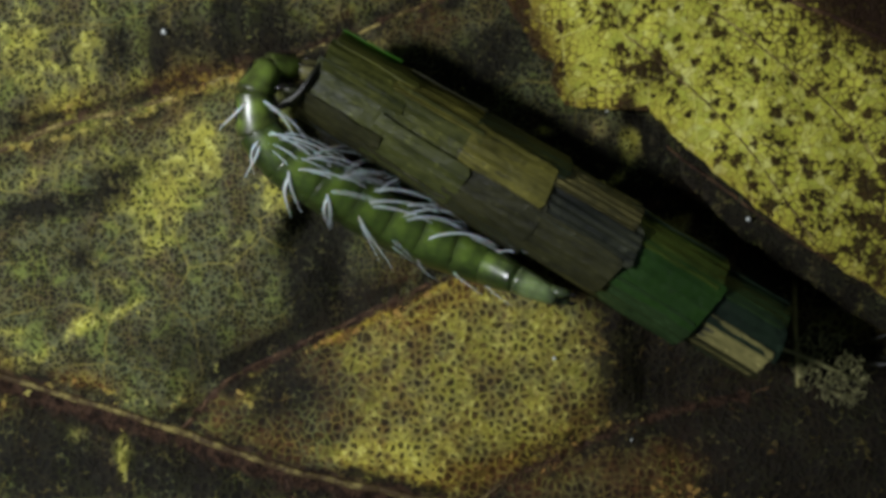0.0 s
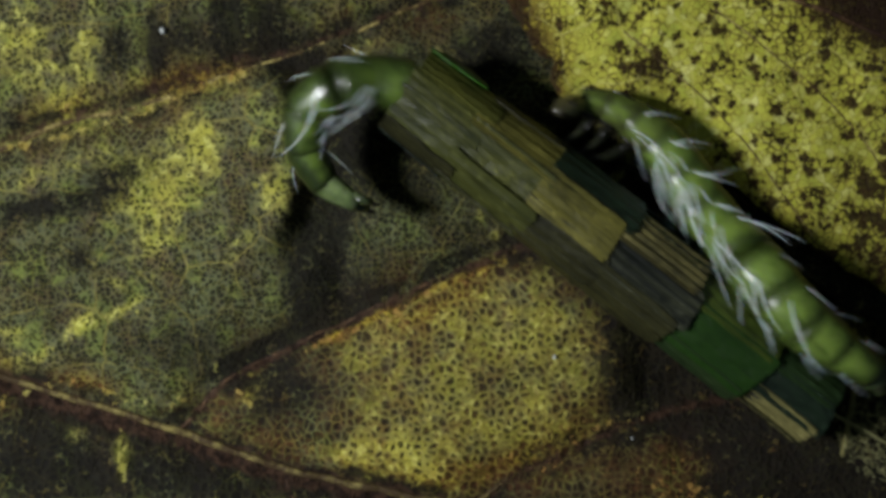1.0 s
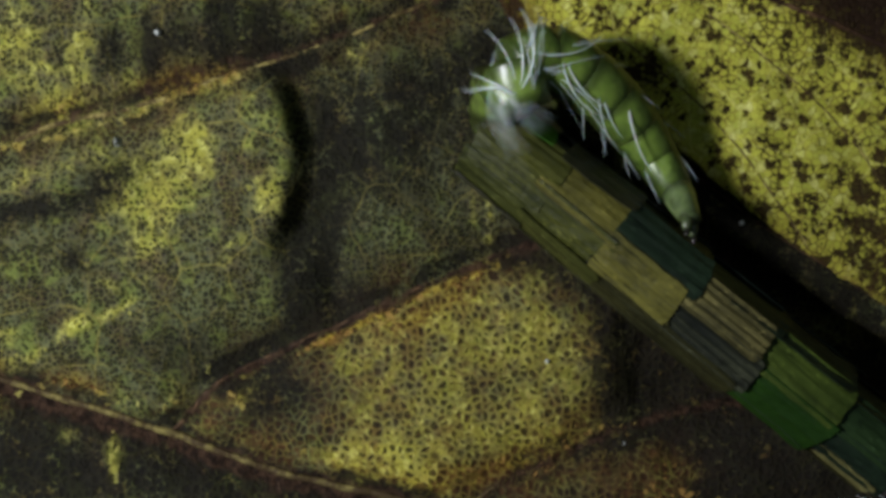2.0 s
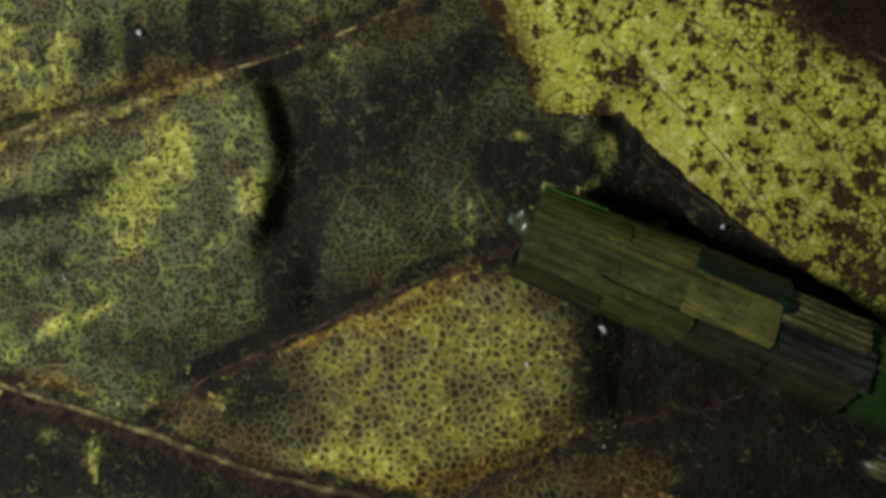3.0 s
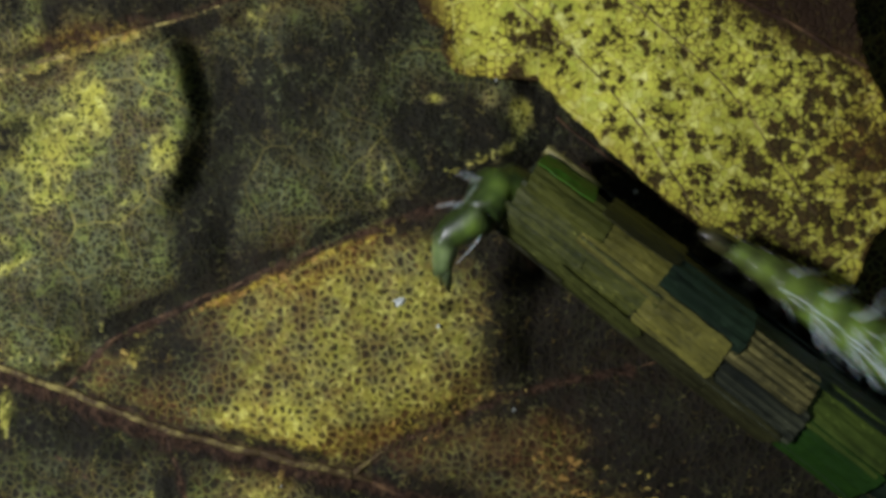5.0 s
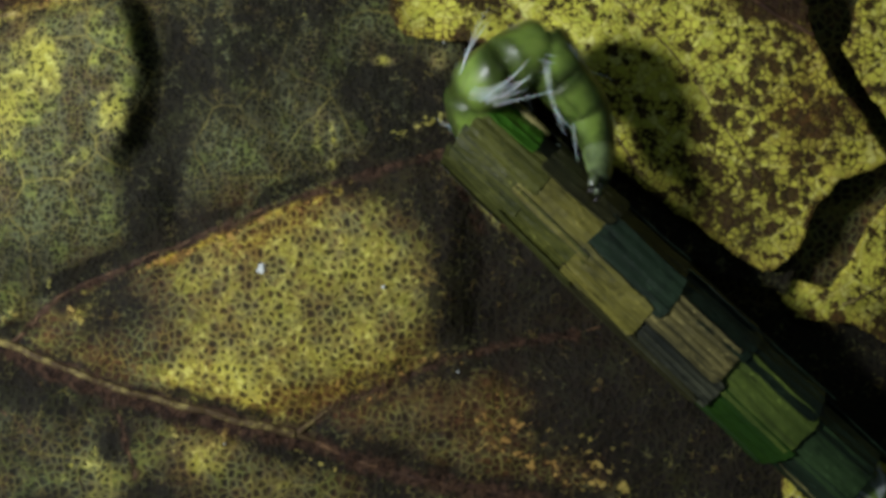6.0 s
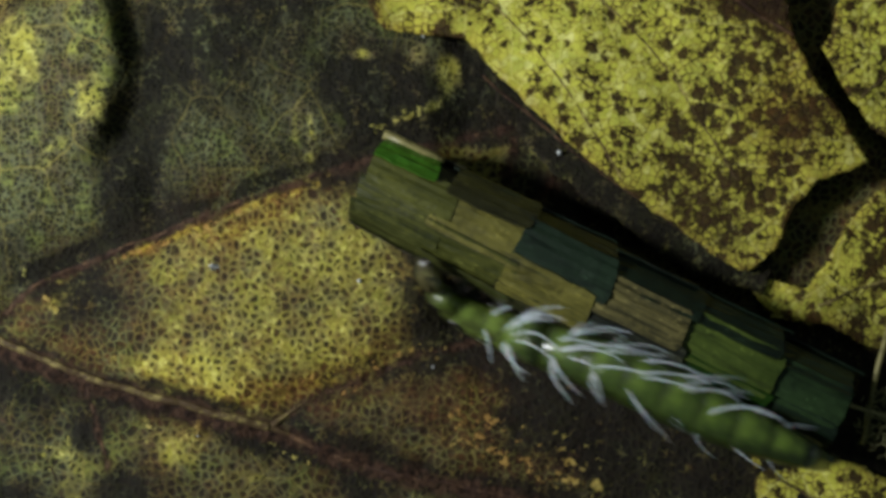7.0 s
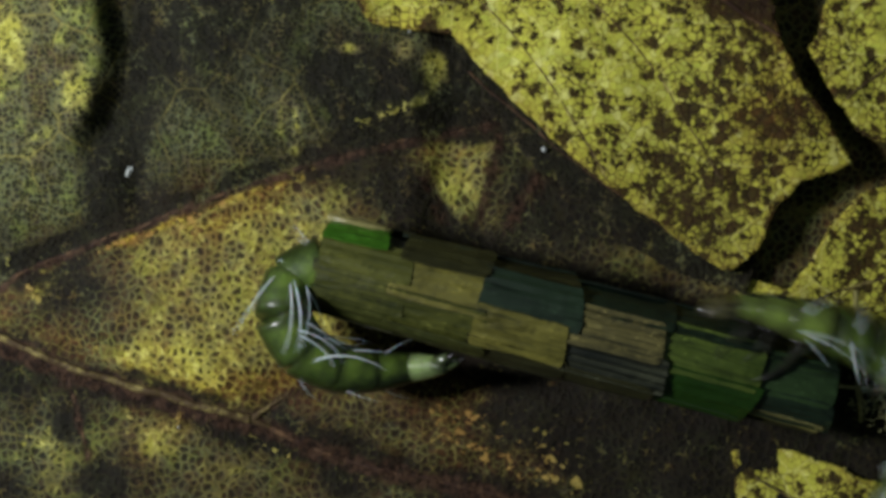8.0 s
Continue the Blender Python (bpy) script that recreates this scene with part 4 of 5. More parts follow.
def plate(x0, x1, r0, r1, angle, width, rng, ridge=0.0, ny=9):
    """One leaf plate, a little bent, cut askew, with worn corners, laid on the tube."""
    bm = bmesh.new()
    nx = 7
    tops, lows = [], []
    lean = rng.uniform(-0.07, 0.07)
    cut = rng.uniform(-0.16, 0.16, 2)
    ends = rng.uniform(-0.035, 0.035, (2, ny)) + np.outer(cut, np.linspace(-1, 1, ny))
    ends[0][0] += 0.1
    ends[1][-1] -= rng.uniform(0.0, 0.3)
    ends[1][0] -= rng.uniform(0.0, 0.2)
    sides = rng.uniform(-0.04, 0.04, (2, nx))
    warp = rng.uniform(-0.022, 0.022, (nx, ny))
    curl = rng.uniform(-0.03, 0.05)
    a = radians(angle)
    for layer, drop in ((tops, 0.0), (lows, 0.07)):
        for i in range(nx):
            row = []
            u = i / (nx - 1)
            for j in range(ny):
                w = 2 * j / (ny - 1) - 1
                s = w / 2 * width + (sides[0][i] if j == 0 else sides[1][i] if j == ny - 1 else 0)
                x = x0 + (x1 - x0) * u + (ends[0][j] if i == 0 else ends[1][j] if i == nx - 1 else 0)
                r = r0 + (r1 - r0) * u - drop - 0.14 * s * s + lean * s + (ridge * (-1) ** j) + warp[i][j] + curl * max(0.0, u - 0.7) / 0.3
                if layer is tops and (i in (0, nx - 1) or j in (0, ny - 1)):
                    r -= 0.012
                row.append(bm.verts.new((MM * x, MM * (s * math.cos(a) + r * math.sin(a)), MM * (-s * math.sin(a) + r * math.cos(a)))))
            layer.append(row)
    for g in (tops, lows):
        for i in range(nx - 1):
            for j in range(ny - 1):
                bm.faces.new((g[i][j], g[i + 1][j], g[i + 1][j + 1], g[i][j + 1]))
    for i in range(nx - 1):
        for j in (0, ny - 1):
            bm.faces.new((tops[i][j], tops[i + 1][j], lows[i + 1][j], lows[i][j]))
    for j in range(ny - 1):
        for i in (0, nx - 1):
            bm.faces.new((tops[i][j], tops[i][j + 1], lows[i][j + 1], lows[i][j]))
    return bm


def larva_case():
    rng = np.random.default_rng(11)
    case = tagged(new("larva_case"), "tubular case of overlapping cut leaf plates in olive, brown and green", "insect case")
    bm = bmesh.new()
    outer, inner = [], []
    for x, r in ((0.15, 1.82), (5, 1.95), (10, 2.05), (15, 1.95), (19, 1.75), (22.3, 1.62)):
        for rings, rr in ((outer, r), (inner, r - 0.16)):
            rings.append([(MM * x, MM * rr * math.sin(a), MM * rr * math.cos(a)) for a in [2 * math.pi * k / 24 for k in range(24)]])
    loft(bm, outer + inner[::-1] + outer[:1], closed=False)
    part("lining", bm, SILK, case, "dark silk lining of the tube")
    for (x0, x1, r0, r1), plates in zip(RINGS, PLATES):
        for n, (angle, stuff) in enumerate(plates):
            nxt, prv = plates[(n + 1) % len(plates)][0], plates[n - 1][0]
            gap = (abs((angle - nxt + 180) % 360 - 180) + abs((prv - angle + 180) % 360 - 180)) / 2
            width = 2 * r1 * math.tan(radians(gap / 2)) * rng.uniform(1.04, 1.16)
            lift = rng.uniform(-0.07, 0.1)
            short = 0.75 if stuff == "green" else 0.0
            bm = plate(x0 - rng.uniform(0.05, 0.35) * (x0 > 0), x1 + rng.uniform(-0.28, 0.3) - short, r0 + 0.04 + lift, r1 - 0.03 + lift, angle, width, rng, *((0.035, 11) if stuff in ("striped", "grey") else (0.012, 9)))
            words = {"green": "bright green leaf plate", "green_dark": "deep green leaf plate", "striped": "ribbed straw-coloured leaf plate", "straw": "pale straw plate"}.get(stuff, "")
            part("leaf_plate", bm, STUFF[stuff], case, words, smooth=False)
    # rolled pale edge on the green plate at the mouth
    bm = bmesh.new()
    tube(bm, [(MM * x, MM * y, MM * z) for x, y, z in ((-0.15, 2.0, 0.5), (1, 2.04, 0.46), (1.7, 2.07, 0.5), (2.3, 2.09, 0.47), (2.7, 2.09, 0.45))], [0.0002, 0.00019, 0.0002, 0.00017, 0.00012], 8)
    part("rolled_edge", bm, STRAW, case, "pale rolled edge of a leaf plate")
    # a scrap of skeleton leaf caught at the back end
    bm = bmesh.new()
    n = 19
    grid = [[Vector((23.4 + 0.22 * i + rng.uniform(-0.09, 0.09), -1.2 + 0.22 * j + rng.uniform(-0.09, 0.09) + 0.11 * (i % 2), -0.3 + rng.uniform(-0.1, 0.1))) * MM for j in range(n)] for i in range(n)]
    for i in range(n):
        for j in range(n):
            if math.hypot(i - 9, j - 9) > 8.6 + rng.uniform(-1.4, 1.4):
                continue
            for di, dj in ((1, 0), (0, 1), (1, 1)):
                if i + di < n and j + dj < n and rng.random() < (0.66 if di != dj else 0.22) and math.hypot(i + di - 9, j + dj - 9) < 9.4:
                    tube(bm, [grid[i][j], grid[i + di][j + dj]], 0.000016, 4)
    tube(bm, [Vector((22.0, 0.2, -0.5)) * MM, Vector((24.8, 0.7, -0.28)) * MM, Vector((27.3, 1.0, -0.3)) * MM], [0.00009, 0.00007, 0.00004], 6)
    part("skeleton_scrap", bm, NET, case, "scrap of skeleton leaf, only veins left")
    bm = bmesh.new()
    tube(bm, [Vector((22.8, 4.6, -0.6)) * MM, Vector((23.4, 2.0, -0.4)) * MM, Vector((24.4, -0.9, -0.5)) * MM], [0.00011, 0.00012, 0.00008], 7)
    part("fibre", bm, STRAW, case, "straw-coloured fibre caught on the case")
    return case


# ---- the larvae ----
LENGTHS = [1.5, 1.0, 1.3, 1.5] + [1.6] * 9
GIRTH = [0.48, 0.62, 0.8, 0.95, 1.08, 1.17, 1.24, 1.29, 1.29, 1.23, 1.08, 0.86, 0.56]


def barrel(length, radius, front, back, lobes=0.06, flat=0.92, swell=0.05, reach=0.6):
    """A soft ring of the body: swollen, pinched at both ends, with side bulges."""
    bm = bmesh.new()
    rings = []
    for u in np.linspace(-1, 1, 15):
        r = radius * (back + (front - back) * (u + 1) / 2) * (1 + swell * (1 - u * u))
        ring = []
        for k in range(24):
            a = 2 * math.pi * k / 24
            side = abs(math.cos(a)) ** 3
            bulge = 1 + lobes * math.cos(4 * a + 0.4) * (1 - abs(u) ** 3) + 0.012 * math.sin(7 * a + 4 * u) * (1 - u * u) - 0.07 * side * u ** 4
            ring.append((MM * u * length * reach, MM * r * bulge * math.cos(a), MM * r * bulge * flat * math.sin(a)))
        rings.append(ring)
    loft(bm, rings)
    return bm


def gill_mesh(name, length, bend, rise, fall, rng, girth=0.03):
    """A soft filament that trails back, a little wavy."""
    bm = bmesh.new()
    pts = [(0, 0, 0)]
    sway, turn = rng.uniform(-0.07, 0.07), rng.uniform(2.5, 5.0)
    for i in range(1, 10):
        u = i / 9
        wave = sway * math.sin(u * turn)
        pts.append((MM * -length * (u ** 1.3) * 0.88, MM * length * (bend * math.sin(u * 1.5) + wave), MM * length * (rise * u - fall * u * u + 0.3 * wave)))
    tube(bm, pts, [MM * girth * (1 - 0.75 * (i / 9) ** 1.5) for i in range(10)], 6)
    return mesh_of(name, bm, GILL)


def leg_bm(length, side):
    bm = bmesh.new()
    s = side
    tube(bm, [(0, 0, 0), (0.0002, s * 0.0005, -0.0005), (0.0005, s * length * 0.0004, -0.0009), (0.0011, s * length * 0.00062, -0.0013), (0.0016, s * length * 0.0006, -0.0019), (0.0019, s * length * 0.00052, -0.0023)],
         [0.00019, 0.00021, 0.00015, 0.00013, 0.00009, 0.00003], 8)
    return bm


def strand_plan(k, rng):
    """The gill strands of one ring: thick bundles behind the legs, single threads towards the tail."""
    out = []
    for toward, shapes, count, base, fan in {3: ((1, "thick", 1, 20, 55), (-1, "long", 3, 30, 30)), 4: ((1, "lash", 4, -14, 26), (1, "thick", 2, 15, 62), (-1, "long", 4, 25, 30)), 5: ((1, "lash", 4, -12, 24), (1, "thick", 2, 15, 58), (-1, "long", 4, 25, 32)),
                                             6: ((1, "lash", 2, -6, 24), (1, "thick", 2, 18, 55), (-1, "long", 4, 30, 34)), 7: ((1, "lash", 2, -10, 22), (1, "long", 2, 25, 40), (-1, "long", 3, 35, 32)), 8: ((1, "lash", 2, -8, 22), (1, "thin", 2, 40, 40), (-1, "long", 2, 50, 26)),
                                             9: ((1, "lash", 1, 0, 20), (1, "thin", 1, 50, 35), (-1, "thin", 2, 55, 28)), 10: ((1, "thin", 1, 60, 30), (-1, "thin", 2, 60, 24)), 11: ((1, "thin", 1, 60, 26), (-1, "thin", 1, 60, 20))}.get(k, ()):
        for q in range(count):
            out.append((shapes, 0.45 - 0.16 * q + rng.uniform(-0.05, 0.05), base + 9 * q + rng.uniform(-6, 6), fan + 12 * (q - count / 2) + rng.uniform(-7, 7), toward))
    return out


def larva(label, stout, skin, inner):
    rng = np.random.default_rng(5)
    body = tagged(new("caddisfly_larva"), label, "insect larva", "larvae round the case")
    up = radians(145 if inner < 0 else 35)
    gills = [gill_mesh("gill", rng.uniform(1.2, 2.2), rng.uniform(-0.25, 0.25), rng.uniform(0.12, 0.3), rng.uniform(0.05, 0.2), rng, 0.028) for _ in range(6)]
    thick = [gill_mesh("gill", rng.uniform(1.7, 2.6), rng.uniform(-0.12, 0.12), rng.uniform(0.2, 0.38), rng.uniform(0.3, 0.5), rng, rng.uniform(0.05, 0.075)) for _ in range(6)]
    tufts = [gill_mesh("gill", rng.uniform(2.2, 3.4), rng.uniform(-0.2, 0.2), rng.uniform(0.12, 0.26), rng.uniform(0.1, 0.24), rng, rng.uniform(0.03, 0.048)) for _ in range(6)]
    lashes = [gill_mesh("gill", rng.uniform(2.4, 3.3), inner * rng.uniform(0.4, 0.62), rng.uniform(0.1, 0.2), rng.uniform(0.16, 0.3), rng, rng.uniform(0.034, 0.06)) for _ in range(6)]
    pieces = []
    # head
    bm = bmesh.new()
    rings = []
    for u in np.linspace(-1, 1, 13):
        r = 0.54 * math.sqrt(max(0.02, 1 - abs(u) ** 2.6)) * (1 - 0.2 * max(0, u))
        rings.append([(MM * u * 1.0, MM * r * math.cos(a), MM * r * 0.85 * math.sin(a)) for a in [2 * math.pi * k / 18 for k in range(18)]])
    loft(bm, rings)
    head = part("head", bm, HEAD, body, "tan head with dark stripes")
    for s in (1, -1):
        bm = bmesh.new()
        bmesh.ops.create_icosphere(bm, subdivisions=2, radius=0.00011, matrix=Matrix.Translation((0.00028, s * 0.00042, 0.0002)))
        part("eye", bm, HORN, head, "small black eye")
        bm = bmesh.new()
        tube(bm, [(0.0006, s * 0.00022, -0.0001), (0.00085, s * 0.00022, -0.0001), (0.00102, s * 0.00008, -0.0001)], [0.00012, 0.0001, 0.00003], 7)
        part("mandible", bm, HORN, head)
        bm = bmesh.new()
        tube(bm, [(-0.0008, s * 0.00034, 0.00033), (-0.0001, s * 0.0003, 0.00041), (0.0005, s * 0.00026, 0.00035)], [0.00006, 0.0001, 0.00005], 6, 0.4)
        part("head_stripe", bm, HORN, head, "dark stripe")
    pieces.append(head)
    for k in range(1, 13):
        thorax = k < 4
        r, ln = GIRTH[k] * (1 + (stout - 1) * min(1.0, k / 4)), LENGTHS[k]
        front = (1 + GIRTH[k - 1] / GIRTH[k]) / 2
        back = (1 + (GIRTH[k + 1] if k < 12 else 0.22) / GIRTH[k]) / 2
        bm = barrel(ln, r, front, back, 0.012)
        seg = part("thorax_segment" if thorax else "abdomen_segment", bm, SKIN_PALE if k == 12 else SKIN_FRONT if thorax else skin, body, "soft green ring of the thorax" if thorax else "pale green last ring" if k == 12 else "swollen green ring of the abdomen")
        pieces.append(seg)
        if thorax:
            for s in (1, -1):
                leg = part("leg", leg_bm((1.5, 2.0, 2.2)[k - 1], s), LEG, seg, "jointed greenish leg")
                leg.location = (0.1 * MM, s * 0.55 * r * MM, -0.6 * r * MM)
                bm = bmesh.new()
                tube(bm, [(-0.0002, s * 0.0003, -0.0002 + 0.0001 * r), (0.0001, s * 0.0005, -0.0003), (0.0003, s * 0.0008, -0.0006)], [0.00006, 0.0001, 0.00005], 6)
                band = part("leg_band", bm, HORN, seg, "black mark at the root of the leg")
                band.location = (0, s * 0.45 * r * MM, -0.25 * r * MM)
            bm = bmesh.new()
            tube(bm, [(MM * x, 0, MM * 0.92 * r * z) for x, z in ((-0.3, 0.9), (0, 0.99), (0.3, 0.9))], [0.00006, 0.00016, 0.00006], 7, 0.4)
            if k == 1:
                part("back_plate", bm, HEAD, seg, "tan plate on the first ring")
            else:
                bm.free()
            for side in (0.35, -0.35):
                a = up - inner * (radians(75) if side > 0 else radians(-60))
                bm = bmesh.new()
                tube(bm, [(MM * x, 0.98 * r * MM * math.cos(a + w), 0.9 * r * MM * math.sin(a + w)) for x, w in ((-0.6, 0.1), (-0.2, -0.08), (0.25, 0.06), (0.6, -0.04))], [0.00005, 0.00013, 0.00012, 0.00005], 7)
                part("dark_fold", bm, HORN, seg, "blackish fold along the flank")
        # strands: where along the ring, degrees from its top, degrees off its axis, and to which side (1: outwards, -1: towards the belly)
        for shapes, x, off, swing, toward in strand_plan(k, rng):
            g = part("gill", {"thick": thick, "long": tufts, "thin": gills, "lash": lashes}[shapes][int(rng.integers(6))], GILL, seg)
            a = up + inner * toward * radians(off)
            g.location = (MM * x, 0.97 * r * MM * math.cos(a), 0.9 * r * MM * math.sin(a))
            g.rotation_euler = (Matrix.Rotation(a - math.pi / 2, 3, "X") @ Matrix.Rotation(inner * toward * radians(swing), 3, "Z")).to_euler()
    tail = pieces[-1]
    folding = []
    for k, seg in enumerate(pieces):
        for child in seg.children:
            if child.name.startswith(("gill", "leg")) and not child.name.startswith("leg_band"):
                folding.append((k, child, 1 if child.location.y > 0 else -1, Euler(child.rotation_euler)))
    for s in (1, -1):
        bm = bmesh.new()
        tube(bm, [(-0.0006, s * 0.0002, -0.0001), (-0.001, s * 0.00028, -0.00014), (-0.0014, s * 0.0003, -0.0003)], [0.00026, 0.00024, 0.00016], 9)
        part("anal_proleg", bm, SKIN_PALE, tail, "pale stubby hind foot")
        bm = bmesh.new()
        tube(bm, [(-0.0013, s * 0.0003, -0.00025), (-0.0016, s * 0.00031, -0.0003), (-0.0017, s * 0.0003, -0.0005)], [0.00013, 0.00009, 0.00003], 7)
        part("hook", bm, HORN, tail, "black hook")
    return body, pieces, folding


def grain(x, y, z, size, seed, name="sand_grain", label="tiny pale sand grain lying on the leaf"):
    rng = np.random.default_rng(seed)
    bm = bmesh.new()
    bmesh.ops.create_icosphere(bm, subdivisions=2, radius=size * MM)
    for v in bm.verts:
        v.co *= rng.uniform(0.75, 1.2)
    ob = new(name, mesh_of(name, bm, GRAIN))
    ob.location = (x * MM, y * MM, z * MM)
    return tagged(ob, label, "grain")


def flake(label, seed):
    """A drifting crumb: a crumpled flake with ragged rim."""
    rng = np.random.default_rng(seed)
    bm = bmesh.new()
    rings = []
    for z in (-0.04, 0.04):
        rings.append([(MM * 0.3 * rng.uniform(0.5, 1.1) * math.cos(a), MM * 0.24 * rng.uniform(0.5, 1.1) * math.sin(a), MM * (z + rng.uniform(-0.08, 0.08))) for a in [2 * math.pi * k / 11 for k in range(11)]])
    loft(bm, rings)
    return tagged(new("drifting_flake", mesh_of("drifting_flake", bm, GRAIN, False)), label, "debris")


# ---- build the place ----
def mud_bed():
    x = 60 * np.sinh(np.linspace(-5.2, 5.2, 101))
    X, Y = np.meshgrid(x, x)
    Z = -4.5 + 0.8 * rough(X, Y, 0.03, 2) * np.exp(-np.hypot(X, Y) / 600)
    me_ob = sheet("ground", X, Y, Z, np.ones(X.shape, bool), {}, MUD, 0)
    tagged(me_ob, "dark muddy bed under the leaf litter", "ground", kind="structure")


mud_bed()
litter()
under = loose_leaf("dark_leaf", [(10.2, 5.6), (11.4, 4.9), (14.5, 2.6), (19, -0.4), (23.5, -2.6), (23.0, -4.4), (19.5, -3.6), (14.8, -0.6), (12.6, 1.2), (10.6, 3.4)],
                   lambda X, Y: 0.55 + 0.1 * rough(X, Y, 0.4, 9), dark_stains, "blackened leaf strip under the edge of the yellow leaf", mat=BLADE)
yellow = loose_leaf("yellow_leaf", [(0.5, 17), (1.6, 13.4), (2.7, 11.2), (4.2, 8.3), (4.9, 8.2), (4.8, 7.4), (5.3, 6.4), (6.8, 6.2), (9.0, 6.1), (9.9, 5.3), (11.1, 4.1), (14.3, 1.4), (18.1, -1.2), (22.2, -3.6), (23.5, -2.4), (24.0, -0.6), (25.0, 0.7), (27.2, 1.7), (25.6, 4.1), (24.3, 5.5), (23.4, 7.3), (22.9, 9.0), (22, 17)],
                    yellow_height, yellow_stains, "ragged yellow leaf with many dark eaten spots", step=0.12)
rib(yellow, np.array([(8.0, 9.5), (12.5, 5.6), (16.5, 0.2)]), (0.05, 0.04), RIB_YELLOW, yellow_height, 0.02)
rib(yellow, np.array([(6.5, 14.0), (14.5, 11.2), (19.5, 9.2), (23.5, 7.0)]), (0.12, 0.08), RIB_DARK, yellow_height, 0.03)
rib(yellow, np.array([(12.0, 10.5), (17.5, 6.0), (21.5, 0.5)]), (0.05, 0.04), RIB_YELLOW, yellow_height, 0.02)
lime = loose_leaf("yellow_leaf", [(22.3, -3.75), (23.6, -5.5), (25.9, -5.7), (28.2, -6.5), (33, -8), (40, -6), (40, 1.5), (33, 1.8), (28.3, 0.6), (26.7, -1.0), (26.1, -2.8), (25.1, -4.1)],
                  lambda X, Y: 0.25 + 0.25 * rough(X, Y, 0.3, 12), plain_stains, "mottled yellow-green leaf lobe beside the dark gap")
spongy = loose_leaf("yellow_leaf", [(24.5, 17), (26.0, 9.5), (25.2, 6.8), (26.4, 4.5), (27.9, 2.9), (32, 2.6), (40, 3), (40, 17)],
           lambda X, Y: 0.5 + 0.25 * rough(X, Y, 0.3, 13), plain_stains, "mottled green-yellow leaf with spongy surface")
edge_leaf = loose_leaf("yellow_leaf", [(23.0, -11.5), (25.8, -11.3), (30.2, -12.7), (37, -14.5), (37, -21), (22, -21), (23.6, -14)],
           lambda X, Y: 0.45 + 0.2 * rough(X, Y, 0.3, 14), plain_stains, "yellow leaf edge with brown blotches at the litter")
rib(lime, np.array([(25.6, -4.8), (29.5, -3.2), (36, -1.0)]), (0.08, 0.05), RIB, lambda X, Y: 0.25 + 0.25 * rough(X, Y, 0.3, 12), 0.02)
rib(spongy, np.array([(27.0, 4.6), (30.0, 7.5), (33, 12)]), (0.08, 0.05), RIB, lambda X, Y: 0.5 + 0.25 * rough(X, Y, 0.3, 13), 0.02)
rib(edge_leaf, np.array([(24.2, -12.6), (27.5, -14.5), (32, -18)]), (0.08, 0.05), RIB, lambda X, Y: 0.45 + 0.2 * rough(X, Y, 0.3, 14), 0.02)
rib(under, np.array([(10.0, 4.6), (14.6, 1.2), (20.5, -2.6)]), (0.06, 0.04), RIB_DARK, lambda X, Y: 0.55 + 0.1 * rough(X, Y, 0.4, 9), 0.02)
case = larva_case()
body_below, pieces_below, folding_below = larva("green larva with white gill tufts on its lower flank", 0.96, SKIN, -1)
body_above, pieces_above, folding_above = larva("green larva with white gill tufts on its upper flank", 1.08, SKIN_LIT, 1)
for n, (x, y, lift, size) in enumerate([(5.0, -4.9, 0.1, 0.09), (-12.5, 9.75, 0.1, 0.14), (7.25, 6.1, 1.1, 0.06), (13.6, 1.35, 0.75, 0.11), (-1.9, -12.3, 0.05, 0.05), (8.5, -8.6, 0.05, 0.06)]):
    base = float(litter_height(np.array([x]), np.array([y]))[0]) if lift < 0.5 else 0.0
    grain(x, y, base + lift, size, n)
flake_a = flake("pale crumb drifting in the water", 3)
flake_b = flake("pale grey crumb drifting over the leaves", 4)

# seconds, the mouth in mm, heading below east, roll about its own axis
CASE = [
    (0, -5.19, 7.54, 31, 38),
    (0.3, -5.23, 7.04, 35, 34),
    (0.6, -2.75, 8.47, 40.1, 30),
    (0.9, -2.07, 7.60, 38.3, 24),
    (1, -1.46, 6.86, 38.1, 22),
    (1.2, -0.04, 5.20, 38.1, 18),
    (2.3, 2.94, 5.03, 38.6, -3),
    (2.5, 4.60, 3.92, 35.5, 2),
    (2.7, 6.12, 1.31, 26.5, 14),
    (2.9, 5.36, 1.12, 23.4, 24),
    (3, 4.81, 1.12, 22.4, 27),
    (3.3, 4.80, 1.17, 22.8, 28),
    (3.5, 4.67, 1.05, 24.3, 28),
    (3.8, 4.80, 0.10, 23.8, 25),
    (4.2, 4.63, -0.02, 24.1, 22),
    (5.3, 9.13, 1.52, 40.1, -8),
    (5.5, 9.01, 1.43, 41.4, -12),
    (5.7, 8.72, 1.96, 41.3, -14),
    (5.9, 8.63, 2.20, 40.7, -15),
    (6.1, 8.53, 2.29, 40.5, -15),
    (6.3, 5.77, 2.41, 30.4, -15),
    (6.5, 5.33, 1.11, 25.2, -15),
    (6.8, 5.12, 0.06, 23.9, -12),
    (7.1, 5.33, -0.60, 22.7, -6),
    (7.3, 5.03, -1.54, 21, -3),
    (7.5, 4.72, -2.50, 17.8, 0),
    (7.7, 4.40, -3.64, 13.2, 0),
    (7.9, 4.41, -3.90, 11.8, 0),
    (8, 4.22, -4.41, 10.2, 0),
]
